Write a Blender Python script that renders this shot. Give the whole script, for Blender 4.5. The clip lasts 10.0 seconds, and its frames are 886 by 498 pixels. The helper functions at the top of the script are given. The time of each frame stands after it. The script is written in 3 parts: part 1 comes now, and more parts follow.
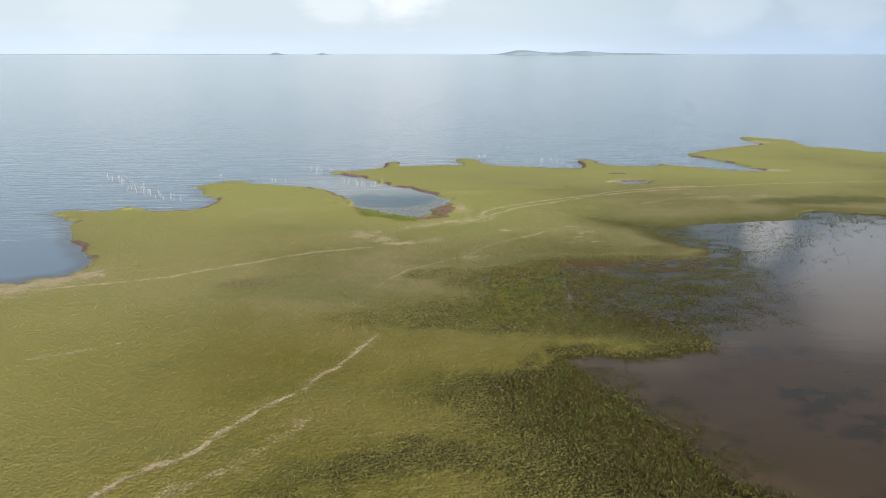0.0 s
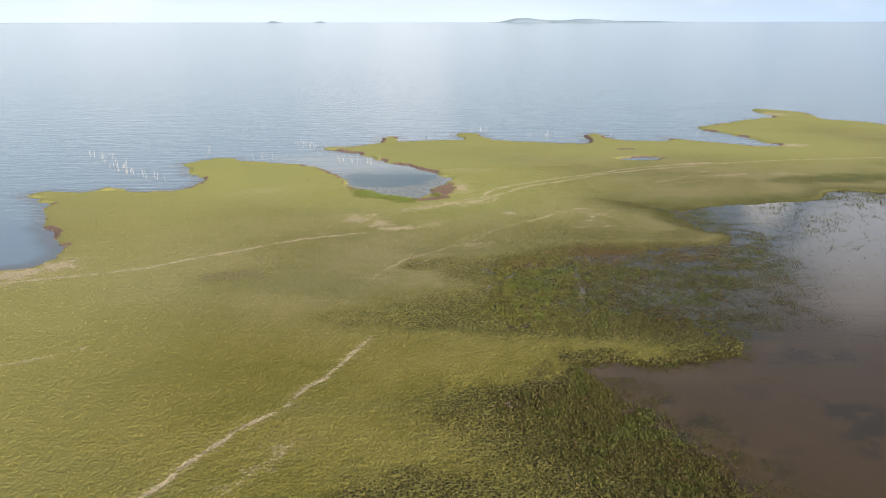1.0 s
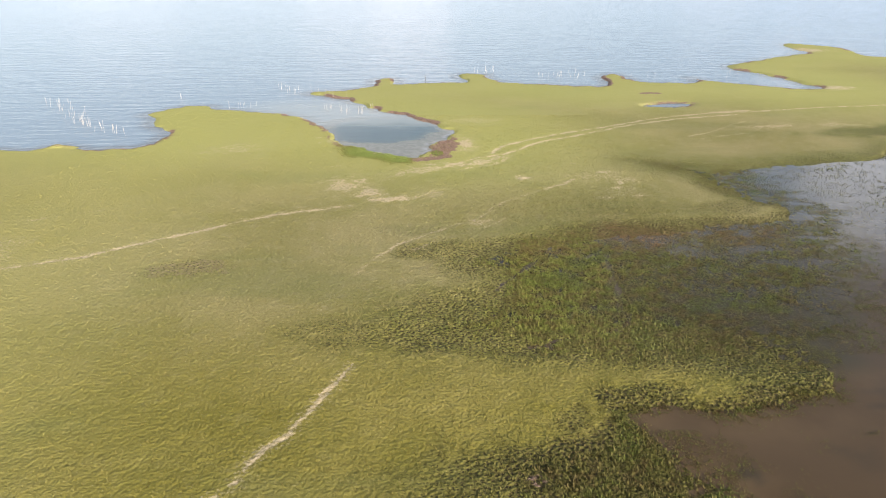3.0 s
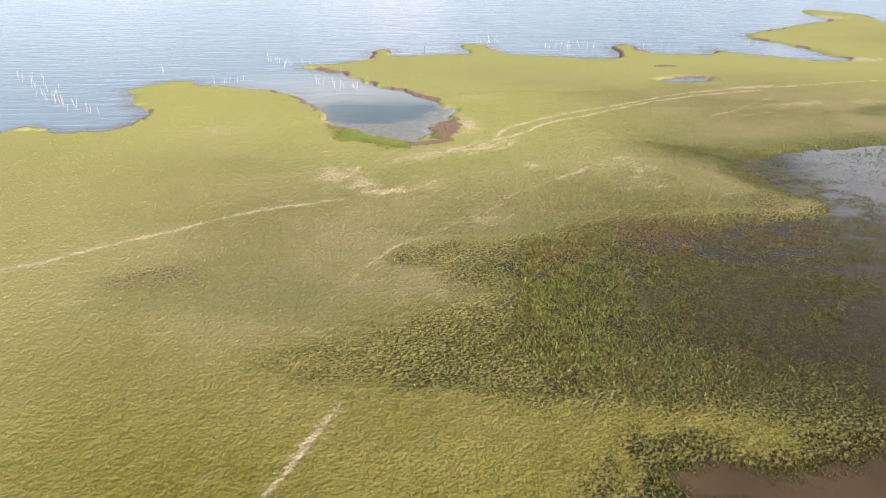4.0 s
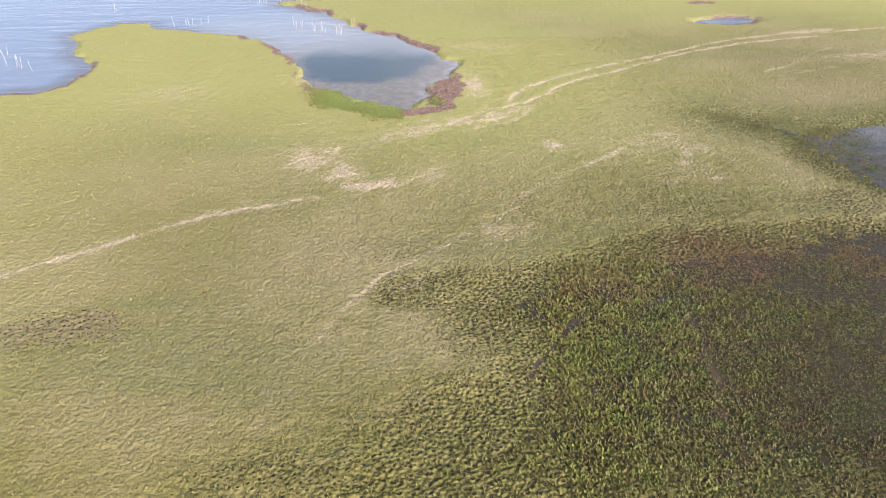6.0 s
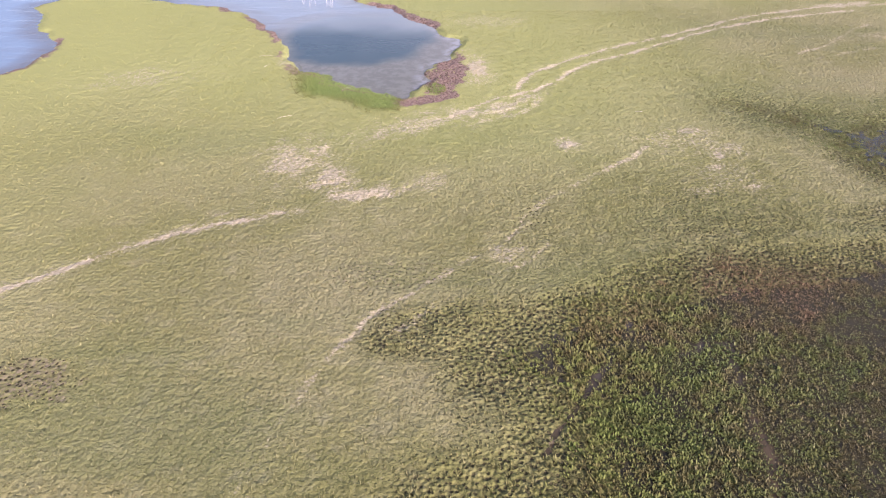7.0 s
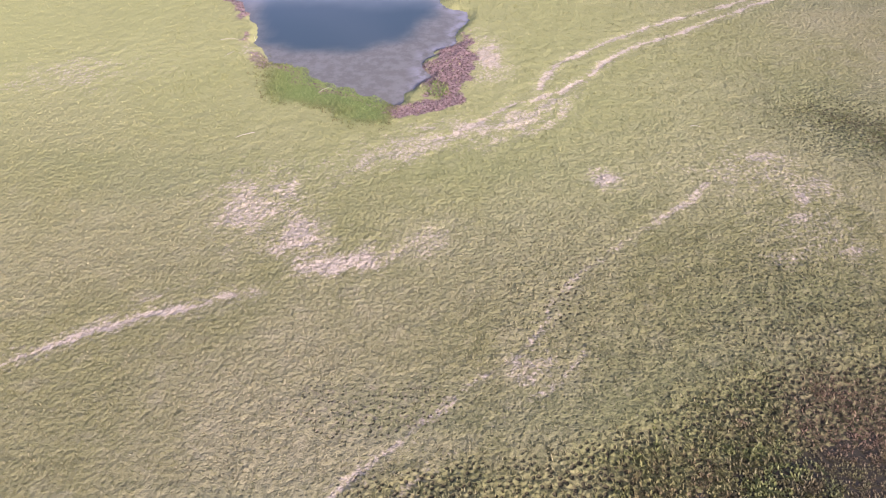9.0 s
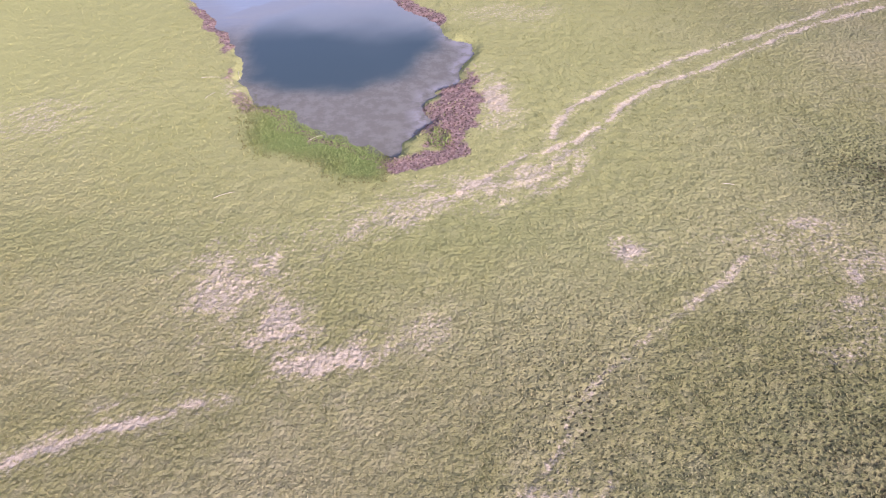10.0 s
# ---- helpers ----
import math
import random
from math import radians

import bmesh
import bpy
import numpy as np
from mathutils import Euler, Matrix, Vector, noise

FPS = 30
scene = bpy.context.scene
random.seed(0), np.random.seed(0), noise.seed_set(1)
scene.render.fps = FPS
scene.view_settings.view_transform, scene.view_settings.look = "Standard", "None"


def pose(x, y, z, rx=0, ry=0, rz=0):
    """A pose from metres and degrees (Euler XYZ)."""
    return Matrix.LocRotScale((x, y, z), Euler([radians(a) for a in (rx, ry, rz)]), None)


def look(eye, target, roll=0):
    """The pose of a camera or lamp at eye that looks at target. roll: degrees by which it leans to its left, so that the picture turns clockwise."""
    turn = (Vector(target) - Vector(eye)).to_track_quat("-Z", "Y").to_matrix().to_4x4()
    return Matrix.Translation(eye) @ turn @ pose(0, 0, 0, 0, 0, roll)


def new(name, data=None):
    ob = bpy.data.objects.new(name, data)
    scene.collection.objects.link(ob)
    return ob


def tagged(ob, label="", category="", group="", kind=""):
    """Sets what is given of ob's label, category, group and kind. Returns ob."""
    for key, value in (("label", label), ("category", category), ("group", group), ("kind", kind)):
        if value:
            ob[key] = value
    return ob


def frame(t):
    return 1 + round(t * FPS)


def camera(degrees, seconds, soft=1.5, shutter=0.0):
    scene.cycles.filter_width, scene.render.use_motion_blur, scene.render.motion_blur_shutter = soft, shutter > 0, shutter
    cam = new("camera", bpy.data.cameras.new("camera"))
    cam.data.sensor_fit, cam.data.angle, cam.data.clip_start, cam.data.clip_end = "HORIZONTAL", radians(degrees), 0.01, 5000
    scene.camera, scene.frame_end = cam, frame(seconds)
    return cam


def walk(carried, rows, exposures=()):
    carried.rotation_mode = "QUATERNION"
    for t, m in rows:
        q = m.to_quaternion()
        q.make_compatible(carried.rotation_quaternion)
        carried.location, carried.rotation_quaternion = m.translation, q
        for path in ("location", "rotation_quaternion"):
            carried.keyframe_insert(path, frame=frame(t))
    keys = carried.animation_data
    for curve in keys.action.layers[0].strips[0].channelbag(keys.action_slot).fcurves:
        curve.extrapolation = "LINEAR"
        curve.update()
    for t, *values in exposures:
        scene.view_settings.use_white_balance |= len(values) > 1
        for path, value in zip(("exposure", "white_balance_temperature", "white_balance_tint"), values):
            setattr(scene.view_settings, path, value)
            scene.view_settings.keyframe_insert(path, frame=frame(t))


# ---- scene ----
cam = camera(63.6, 10.0, soft=1.0)
PATH = [
    (0, (1.011, 3.064, 40.267), (0.99, 4.991, 39.734), -0.0),
    (0.5, (0.907, 8.766, 40.251), (0.886, 10.683, 39.682), -0.1),
    (1, (0.829, 14.532, 40.202), (0.808, 16.436, 39.59), -0.1),
    (1.5, (0.807, 20.372, 40.143), (0.786, 22.261, 39.487), -0.1),
    (2, (0.756, 26.255, 40.044), (0.733, 28.128, 39.344), -0.1),
    (2.5, (0.71, 32.176, 39.969), (0.686, 34.033, 39.226), -0.2),
    (4, (0.218, 50.61, 39.715), (0.193, 52.411, 38.845), -0.4),
    (4.5, (0.061, 56.734, 39.69), (0.037, 58.513, 38.777), -0.4),
    (5, (-0.001, 62.795, 39.665), (-0.025, 64.55, 38.706), -0.4),
    (5.5, (-0.072, 68.935, 39.608), (-0.095, 70.662, 38.6), -0.5),
    (7, (-0.605, 86.964, 39.748), (-0.622, 88.595, 38.592), -0.2),
    (7.5, (-0.549, 92.899, 39.815), (-0.57, 94.499, 38.615), -0.3),
    (8, (-0.411, 98.714, 39.864), (-0.436, 100.279, 38.618), -0.4),
    (8.5, (-0.275, 104.449, 39.908), (-0.308, 105.977, 38.618), -0.6),
    (9, (-0.205, 110.159, 39.973), (-0.244, 111.652, 38.644), -0.8),
    (9.5, (-0.215, 115.654, 40.032), (-0.259, 117.138, 38.692), -0.9),
    (10, (-0.176, 120.777, 40.017), (-0.227, 122.263, 38.68), -1.2),
]
walk(cam, [(t, look(eye, target, roll)) for t, eye, target, roll in PATH],
     exposures=[(0.0, 0.33, 6600, 11), (1.5, 0.70, 6720, 14), (2.5, 0.89, 6750, 14), (4.5, 1.10, 6750, 19), (5.5, 1.15, 6350, 23), (7.5, 1.17, 5720, 39), (10.0, 1.10, 5520, 45)])

# ---------------------------------------------------------------- light
CLOUD_SHIFT = (0.4, 0.0, 0.3)
# cumulus over the lake: azimuth, height and radius in degrees, thickness
CLOUDS = [(-3.6, 6.2, 5.2, 0.5), (-8.5, 5.2, 4.5, 0.25), (19.5, 4.6, 4.5, 0.12), (27.0, 5.0, 5.0, 0.1), (-24.0, 4.5, 6.0, 0.12), (24.4, 12.9, 2.3, 1.0), (31.5, 15.5, 6.5, 0.65)]
SUN_AZ, SUN_EL = 144.0, 21.0      # degrees from +y towards +x, and above the horizon


def node_material(name):
    m = bpy.data.materials.new(name)
    m.use_nodes = True
    nt = m.node_tree
    return m, nt, nt.nodes["Principled BSDF"]


def add(nt, kind, **values):
    n = nt.nodes.new(kind)
    for k, v in values.items():
        n.inputs[k].default_value = v
    return n


def mixed(nt, fac, a, b, blend='MIX'):
    n = nt.nodes.new("ShaderNodeMix")
    n.data_type = 'RGBA'
    n.blend_type = blend
    for i, v in ((0, fac), (6, a), (7, b)):
        if isinstance(v, (int, float)):
            n.inputs[i].default_value = v
        elif isinstance(v, tuple):
            n.inputs[i].default_value = (*v, 1)
        else:
            nt.links.new(v, n.inputs[i])
    return n.outputs[2]


def maths(nt, op, a, b=0.0, c=None):
    n = nt.nodes.new("ShaderNodeMath")
    n.operation = op
    for i, v in enumerate((a, b) if c is None else (a, b, c)):
        if isinstance(v, (int, float)):
            n.inputs[i].default_value = v
        else:
            nt.links.new(v, n.inputs[i])
    return n.outputs[0]


def spread(nt, v, lo, hi, to_lo=0.0, to_hi=1.0):
    n = nt.nodes.new("ShaderNodeMapRange")
    n.interpolation_type = 'SMOOTHSTEP'
    nt.links.new(v, n.inputs[0])
    for i, x in enumerate((lo, hi, to_lo, to_hi)):
        n.inputs[i + 1].default_value = x
    return n.outputs[0]


def grain(nt, vec, scale, detail=4.0, rough=0.55):
    n = add(nt, "ShaderNodeTexNoise", Scale=scale, Detail=detail, Roughness=rough)
    nt.links.new(vec, n.inputs["Vector"])
    return n.outputs["Fac"]


def place(nt, scale=(1, 1, 1)):
    co = nt.nodes.new("ShaderNodeNewGeometry")
    mp = add(nt, "ShaderNodeMapping", Scale=scale)
    nt.links.new(co.outputs["Position"], mp.inputs["Vector"])
    return mp.outputs["Vector"]


def make_world():
    w = bpy.data.worlds.new("sky")
    w.use_nodes = True
    nt = w.node_tree
    nt.nodes.clear()
    out = nt.nodes.new("ShaderNodeOutputWorld")
    bg = nt.nodes.new("ShaderNodeBackground")
    sky = nt.nodes.new("ShaderNodeTexSky")
    sky.sky_type = 'NISHITA'
    sky.sun_disc = False
    sky.sun_elevation = radians(SUN_EL)
    sky.sun_rotation = radians(SUN_AZ)
    sky.dust_density = 2.0
    sky.air_density = 1.0
    bg.inputs["Strength"].default_value = 0.10
    co = nt.nodes.new("ShaderNodeTexCoord")
    sp = nt.nodes.new("ShaderNodeSeparateXYZ")
    nt.links.new(co.outputs["Generated"], sp.inputs["Vector"])
    x, y, z = sp.outputs
    up = maths(nt, 'ADD', maths(nt, 'ABSOLUTE', z), 0.10)
    flat = nt.nodes.new("ShaderNodeCombineXYZ")
    nt.links.new(maths(nt, 'DIVIDE', x, up), flat.inputs[0])
    nt.links.new(maths(nt, 'DIVIDE', y, up), flat.inputs[1])
    haze = maths(nt, 'MULTIPLY', maths(nt, 'POWER', maths(nt, 'SUBTRACT', 1.0, maths(nt, 'ABSOLUTE', z)), 5.0), 1.0)
    veil = spread(nt, grain(nt, flat.outputs[0], 0.30, 4, 0.5), 0.35, 0.70)
    haze = maths(nt, 'MULTIPLY', haze, spread(nt, veil, 0, 1, 0.93, 1.0))
    tall = add(nt, "ShaderNodeMapping", Scale=(1.0, 1.0, 2.6), Location=CLOUD_SHIFT)
    nt.links.new(co.outputs["Generated"], tall.inputs["Vector"])
    puff = spread(nt, grain(nt, tall.outputs[0], 2.3, 8, 0.55), 0.50, 0.62)
    puff = maths(nt, 'MULTIPLY', puff, spread(nt, z, 0.12, 0.25, 0.0, 0.35))
    for azimuth, height, wide, thick in CLOUDS:
        a, e = radians(azimuth), radians(height)
        dot = nt.nodes.new("ShaderNodeVectorMath")
        dot.operation = 'DOT_PRODUCT'
        dot.inputs[1].default_value = (math.sin(a) * math.cos(e), math.cos(a) * math.cos(e), math.sin(e))
        nt.links.new(co.outputs["Generated"], dot.inputs[0])
        body = spread(nt, dot.outputs["Value"], math.cos(radians(wide)), 1.0, 0.0, 0.55)
        body = maths(nt, 'ADD', body, maths(nt, 'SUBTRACT', grain(nt, tall.outputs[0], 60.0 / wide, 7, 0.6), 0.5))
        body = maths(nt, 'MULTIPLY', spread(nt, body, 0.02, 0.50), spread(nt, dot.outputs["Value"], math.cos(radians(wide * 1.25)), math.cos(radians(wide * 0.75))))
        puff = maths(nt, 'MAXIMUM', puff, maths(nt, 'MULTIPLY', body, thick))
    c = mixed(nt, haze, sky.outputs["Color"], mixed(nt, spread(nt, x, 0.0, 0.55), (6.1, 7.3, 8.5), (4.2, 5.6, 7.3)))
    c = mixed(nt, puff, c, (9.6, 9.8, 10.2))
    nt.links.new(c, bg.inputs["Color"])
    nt.links.new(bg.outputs["Background"], out.inputs["Surface"])
    scene.world = w


make_world()
az, el = radians(SUN_AZ), radians(SUN_EL)
sun_data = bpy.data.lights.new("sun", 'SUN')
sun_data.energy = 5.0
sun_data.angle = radians(0.6)
sun_data.color = (1.0, 0.9, 0.76)
sun = new("sun", sun_data)
sun.matrix_world = look((math.sin(az) * math.cos(el) * 100, math.cos(az) * math.cos(el) * 100, math.sin(el) * 100), (0, 0, 0))

# ---------------------------------------------------------------- plan
WL = -0.35                        # water level, with the pasture near 0

# lake shore from the bay in the west round the inlet to its northern spit
SHORE_WEST = [(-150, 116), (-100, 121), (-81, 125), (-74, 128), (-70, 133), (-70, 138),
              (-76, 147), (-84, 158), (-90, 168), (-92, 174), (-101, 182), (-99, 186), (-90, 185), (-86, 189), (-82, 188),
              (-76, 186), (-67, 189), (-64, 196), (-66, 203), (-74, 214), (-77, 222), (-70, 231), (-62, 227), (-47, 222),
              (-38, 217), (-31.5, 208.5), (-28, 201), (-25.5, 195), (-23, 190), (-19, 186.5), (-15.5, 182.8), (-11, 181), (-7, 179.8), (-5.2, 182), (-4.4, 185.5), (-4.2, 189), (-2.8, 192),
              (0.4, 194), (0, 197.5), (0.8, 201.5), (0.5, 204.5), (-3, 208), (-6.5, 214), (-14, 221), (-21, 229), (-29, 240), (-41, 249)]
# and on from the spit to the far cape in the east
SHORE_EAST = [(-30, 253), (-24, 260), (-24, 271), (-18, 272), (-17, 262), (-6, 265), (5, 266), (3, 280), (11, 280),
              (16, 266), (30, 261), (46, 258), (50, 267), (50, 275), (55, 281), (60, 266), (76, 264), (79, 273), (83, 266),
              (101, 254), (112, 254), (109, 263), (105, 279), (97, 293), (107, 305), (129, 321), (141, 331), (142, 356),
              (153, 353), (161, 340), (159, 322), (170, 313), (184, 299), (230, 290), (280, 296)]
# open water of the lagoon
LAGOON = [(17, 93), (21, 94.5), (26, 93.5), (33, 95), (38.5, 97), (39.5, 100), (40, 107), (46, 117), (54, 128), (60, 137),
          (64, 150), (66, 164), (72, 173), (86, 178), (96, 188), (112, 184), (140, 176), (170, 150), (160, 100), (120, 60),
          (60, 50), (36, 59), (31, 63), (29, 66), (27.5, 71), (26, 77), (23, 81), (20, 88)]
# wet meadow between the pasture and the lagoon
MARSH = [(39, 99.5), (26, 102), (18, 103), (9, 103), (0, 104), (-7, 106), (-5, 111), (0, 116), (3, 121), (0, 126), (-1, 130), (4, 134),
         (11, 137), (18, 140.5), (26, 143), (36, 143.5), (47, 145), (53.5, 148.5), (49, 152), (44.5, 159), (42, 166), (37, 173), (37, 180),
         (43, 179), (54, 174), (70, 177), (90, 178), (110, 150), (80, 110)]

# worn tracks: half width, strength, course
TRACKS = []
TRACKS.append((0.50, 1.0, [(-100, 118), (-77, 120), (-66, 123), (-52, 128), (-47, 132), (-36, 140), (-29, 145), (-23, 147.5), (-19, 149), (-16.5, 150)]))
TRACKS.append((0.40, 0.6, [(-29, 145.5), (-26, 148), (-23, 150), (-19, 153), (-15, 154)]))
TRACKS.append((3.0, 1.0, [(-112, 112), (-86, 118.5), (-76, 122), (-70, 127), (-66, 131)]))
TRACKS.append((0.45, 0.95, [(9, 182), (11, 187), (15, 191), (20, 195), (26, 199), (34, 203.5), (43, 209), (51, 214), (64, 219), (78, 221.5), (102, 227), (141, 232), (220, 240)]))
TRACKS.append((0.9, 0.55, [(-18, 163.5), (-12, 166.5), (-7, 169), (-3, 172), (1, 174)]))
TRACKS.append((0.45, 1.0, [(-3, 171.5), (1, 174), (5, 178), (9, 180), (13, 183), (17, 188), (22, 193), (28, 196.5), (37, 203), (45, 208), (58, 214), (72, 218)]))
TRACKS.append((0.7, 0.6, [(3, 171), (7, 173), (10, 175), (12, 179)]))
TRACKS.append((0.42, 0.95, [(-34, 58), (-32, 62), (-30, 65), (-26, 68.5), (-24, 73), (-21, 78.5), (-18, 82)]))
TRACKS.append((0.42, 0.9, [(-17, 83.5), (-16, 87), (-13.5, 91), (-11.5, 96), (-10, 101)]))
TRACKS.append((1.3, 0.5, [(-28, 60), (-21, 66), (-19, 69), (-17, 72), (-15, 76)]))
TRACKS.append((0.42, 0.69, [(-15, 113), (-13, 120), (-11, 126), (-8, 132), (-4, 136), (0, 140), (3, 142.5), (6, 146), (8, 150), (14, 156), (19, 160), (24, 165)]))
TRACKS.append((0.45, 0.52, [(-5, 131), (0, 136), (6, 140.5), (9, 144)]))
TRACKS.append((0.5, 0.65, [(54, 196), (60, 200), (66, 206), (71, 210)]))
TRACKS.append((0.5, 0.5, [(56, 194), (61, 196), (67, 198.5)]))
TRACKS.append((2.0, 0.5, [(-22, 166), (-17.5, 161.5), (-14, 157), (-11, 153.5), (-5, 154.8), (-2, 156.5)]))
TRACKS.append((0.6, 0.5, [(-66, 143), (-60, 146), (-54, 149)]))
TRACKS.append((0.5, 0.6, [(-56, 92), (-50, 95), (-46, 98)]))
# trails that animals have waded through the marsh
WADES = [(0.22, [(18.5, 129), (20.4, 130.3), (22, 130), (22, 127.5), (21.8, 123.5), (21.4, 119.5), (20.6, 114.5), (21, 111), (17, 108), (13, 107), (9, 105)]),
         (0.17, [(6, 119), (8, 122), (10, 125), (13, 129), (15, 133)]),
         (0.2, [(11, 106), (12, 103)])]
# bare ground: x, y, half sizes, turn, strength
BARE_WEST = [(-81, 119.3, 12, 5.0, 20, 1.0), (-71, 125.0, 6.0, 2.6, 42, 1.0), (-45, 186, 8, 5, 10, 0.45), (-18.5, 161, 4.5, 4.5, 0, 0.72), (-13.5, 156, 2.6, 3, 20, 0.85), (-9.5, 153.2, 4, 1.2, 8, 0.9),
        (6.5, 175.6, 6.5, 1.9, 42, 0.72), (3.4, 189.2, 2.3, 5.2, 3, 1.0), (-26, 192, 1.1, 2.2, 25, 0.45), (5, 142.5, 2.2, 1.6, 0, 0.55),
        (-5, 170.5, 9, 2.6, 27, 0.62), (5, 212, 7, 4, 0, 0.42)]
BARE_EAST = [(14, 165, 1.6, 1.7, 0, 0.95), (31, 158, 6, 5, 0, 0.34), (31, 162, 0.9, 1.2, 0, 0.85), (30, 159.5, 1.2, 0.9, 0, 0.8), (25.6, 164.5, 0.9, 0.6, 0, 0.7), (29, 168.5, 1.3, 0.7, 20, 0.7), (33, 155, 2.2, 0.8, 10, 0.7), (27, 166, 6, 4, 0, 0.42),
        (71, 221, 8, 1.1, 15, 0.8), (76, 205, 9, 2.5, 10, 0.6), (92, 207, 7, 3, 0, 0.5), (59, 231, 6.5, 3.4, 0, 0.65),
        (114, 254, 6, 3, 0, 1.0), (143, 336, 7, 6, 0, 0.9), (33, 163, 3, 2, 30, 0.5), (27, 154, 3, 1.5, 0, 0.4)]
# dark trodden mud
MUD = [(-0.9, 187, 2.9, 8.5, -8, 0.9), (-3.8, 178.2, 5, 1.5, 20, 0.9), (-24, 189.0, 1.5, 2.6, 30, 0.6), (8, 149, 1.7, 2.0, 0, 0.28), (-34.5, 125, 6.5, 3.0, 8, 0.45),
       (7.5, 84.0, 0.9, 0.8, 0, 0.7), (58, 246, 4, 1.5, 0, 0.8), (60, 231, 6.5, 3.8, 10, 0.75), (47, 262, 3, 2.0, 0, 0.6), (-6, 139, 6, 3.0, 0, 0.35), (-17, 152, 6, 2, 20, 0.2)]
# a curved belt of close-trodden turf
TRODDEN = [(-17, 59), (-13, 64), (-9, 67), (-3, 69), (4, 69), (7.5, 66), (10, 60)]
# rust-coloured stand of marsh plants
RUST = [(28, 138, 10, 5.0, 0, 1.0), (42, 137, 10, 6, 0, 0.5), (14, 132, 6, 4, 0, 0.35), (-14, 77, 3, 1.0, 0, 0.5), (-3, 115, 6, 3, 0, 0.35)]
# shallow hollows that hold water
HOLLOWS = [(60, 231, 4.4, 2.6, 10), (54, 230, 2.2, 1.4, 0)]


def catmull(pts, n):
    p = np.array(pts, float)
    p = np.vstack([2 * p[0] - p[1], p, 2 * p[-1] - p[-2]])
    s = np.linspace(0, 1, n, endpoint=False)[:, None]
    out = []
    for i in range(1, len(p) - 2):
        a, b, c, d = p[i - 1], p[i], p[i + 1], p[i + 2]
        out.append(0.5 * (2 * b + (c - a) * s + (2 * a - 5 * b + 4 * c - d) * s ** 2 + (3 * b - a - 3 * c + d) * s ** 3))
    return np.vstack(out + [p[-2:-1]])


def ragged(line, amp, size):
    out = line.copy()
    for i, (x, y) in enumerate(line):
        v = noise.noise_vector(Vector((x / size, y / size, 3.1))) + 0.5 * noise.noise_vector(Vector((x / size * 2.3, y / size * 2.3, 7.7)))
        out[i] += (amp * v.x, amp * v.y)
    return out


def distance(line, X, Y):
    best = np.full(X.shape, 1e12)
    for (x0, y0), (x1, y1) in zip(line[:-1], line[1:]):
        dx, dy = x1 - x0, y1 - y0
        u = np.clip(((X - x0) * dx + (Y - y0) * dy) / (dx * dx + dy * dy + 1e-9), 0, 1)
        np.minimum(best, (X - x0 - u * dx) ** 2 + (Y - y0 - u * dy) ** 2, out=best)
    return np.sqrt(best)


def inside(line, X, Y):
    odd = np.zeros(X.shape, bool)
    for (x0, y0), (x1, y1) in zip(line, np.roll(line, -1, 0)):
        if y0 != y1:
            odd ^= ((y0 > Y) != (y1 > Y)) & (X < (x1 - x0) * (Y - y0) / (y1 - y0) + x0)
    return odd


def signed(line, X, Y):
    loop = np.vstack([line, line[:1]])
    return np.where(inside(line, X, Y), 1, -1) * distance(loop, X, Y)


def gridded(line, X, Y):
    """signed(), read off an 0.9 m grid inside the near stretch and worked out fully beyond it."""
    gx, gy = np.arange(-162, 263, 0.9), np.arange(28, 403, 0.9)
    key = len(line), float(line[0][0])
    if key not in GRIDS:
        GRIDS[key] = signed(line, *np.meshgrid(gx, gy))
    layer = GRIDS[key]
    out = np.empty(X.shape)
    near = (X > -160) & (X < 260) & (Y > 30) & (Y < 400)
    u, v = (X[near] - gx[0]) / 0.9, (Y[near] - gy[0]) / 0.9
    i, j = u.astype(int), v.astype(int)
    u, v = u - i, v - j
    out[near] = (layer[j, i] * (1 - u) + layer[j, i + 1] * u) * (1 - v) + (layer[j + 1, i] * (1 - u) + layer[j + 1, i + 1] * u) * v
    out[~near] = signed(line, X[~near], Y[~near])
    return out


GRIDS = {}


def step(a, b, v):
    u = np.clip((v - a) / (b - a), 0, 1)
    return u * u * (3 - 2 * u)


TABLE = np.random.RandomState(5).rand(256, 256)


def value_noise(X, Y):
    i, j = np.floor(X).astype(int), np.floor(Y).astype(int)
    u, v = X - i, Y - j
    u, v = u * u * (3 - 2 * u), v * v * (3 - 2 * v)
    i0, i1, j0, j1 = i % 256, (i + 1) % 256, j % 256, (j + 1) % 256
    return (TABLE[i0, j0] * (1 - u) + TABLE[i1, j0] * u) * (1 - v) + (TABLE[i0, j1] * (1 - u) + TABLE[i1, j1] * u) * v


def fbm(X, Y, size, octaves=4):
    total, amp, out = 0, 1.0, 0
    for k in range(octaves):
        out = out + amp * value_noise(X / size + 17.3 * k, Y / size + 9.1 * k)
        total += amp
        amp, size = amp * 0.5, size * 0.47
    return out / total


def blob(X, Y, x, y, rx, ry, turn=0):
    c, s = math.cos(radians(turn)), math.sin(radians(turn))
    u, v = ((X - x) * c + (Y - y) * s) / rx, (-(X - x) * s + (Y - y) * c) / ry
    return np.sqrt(u * u + v * v)


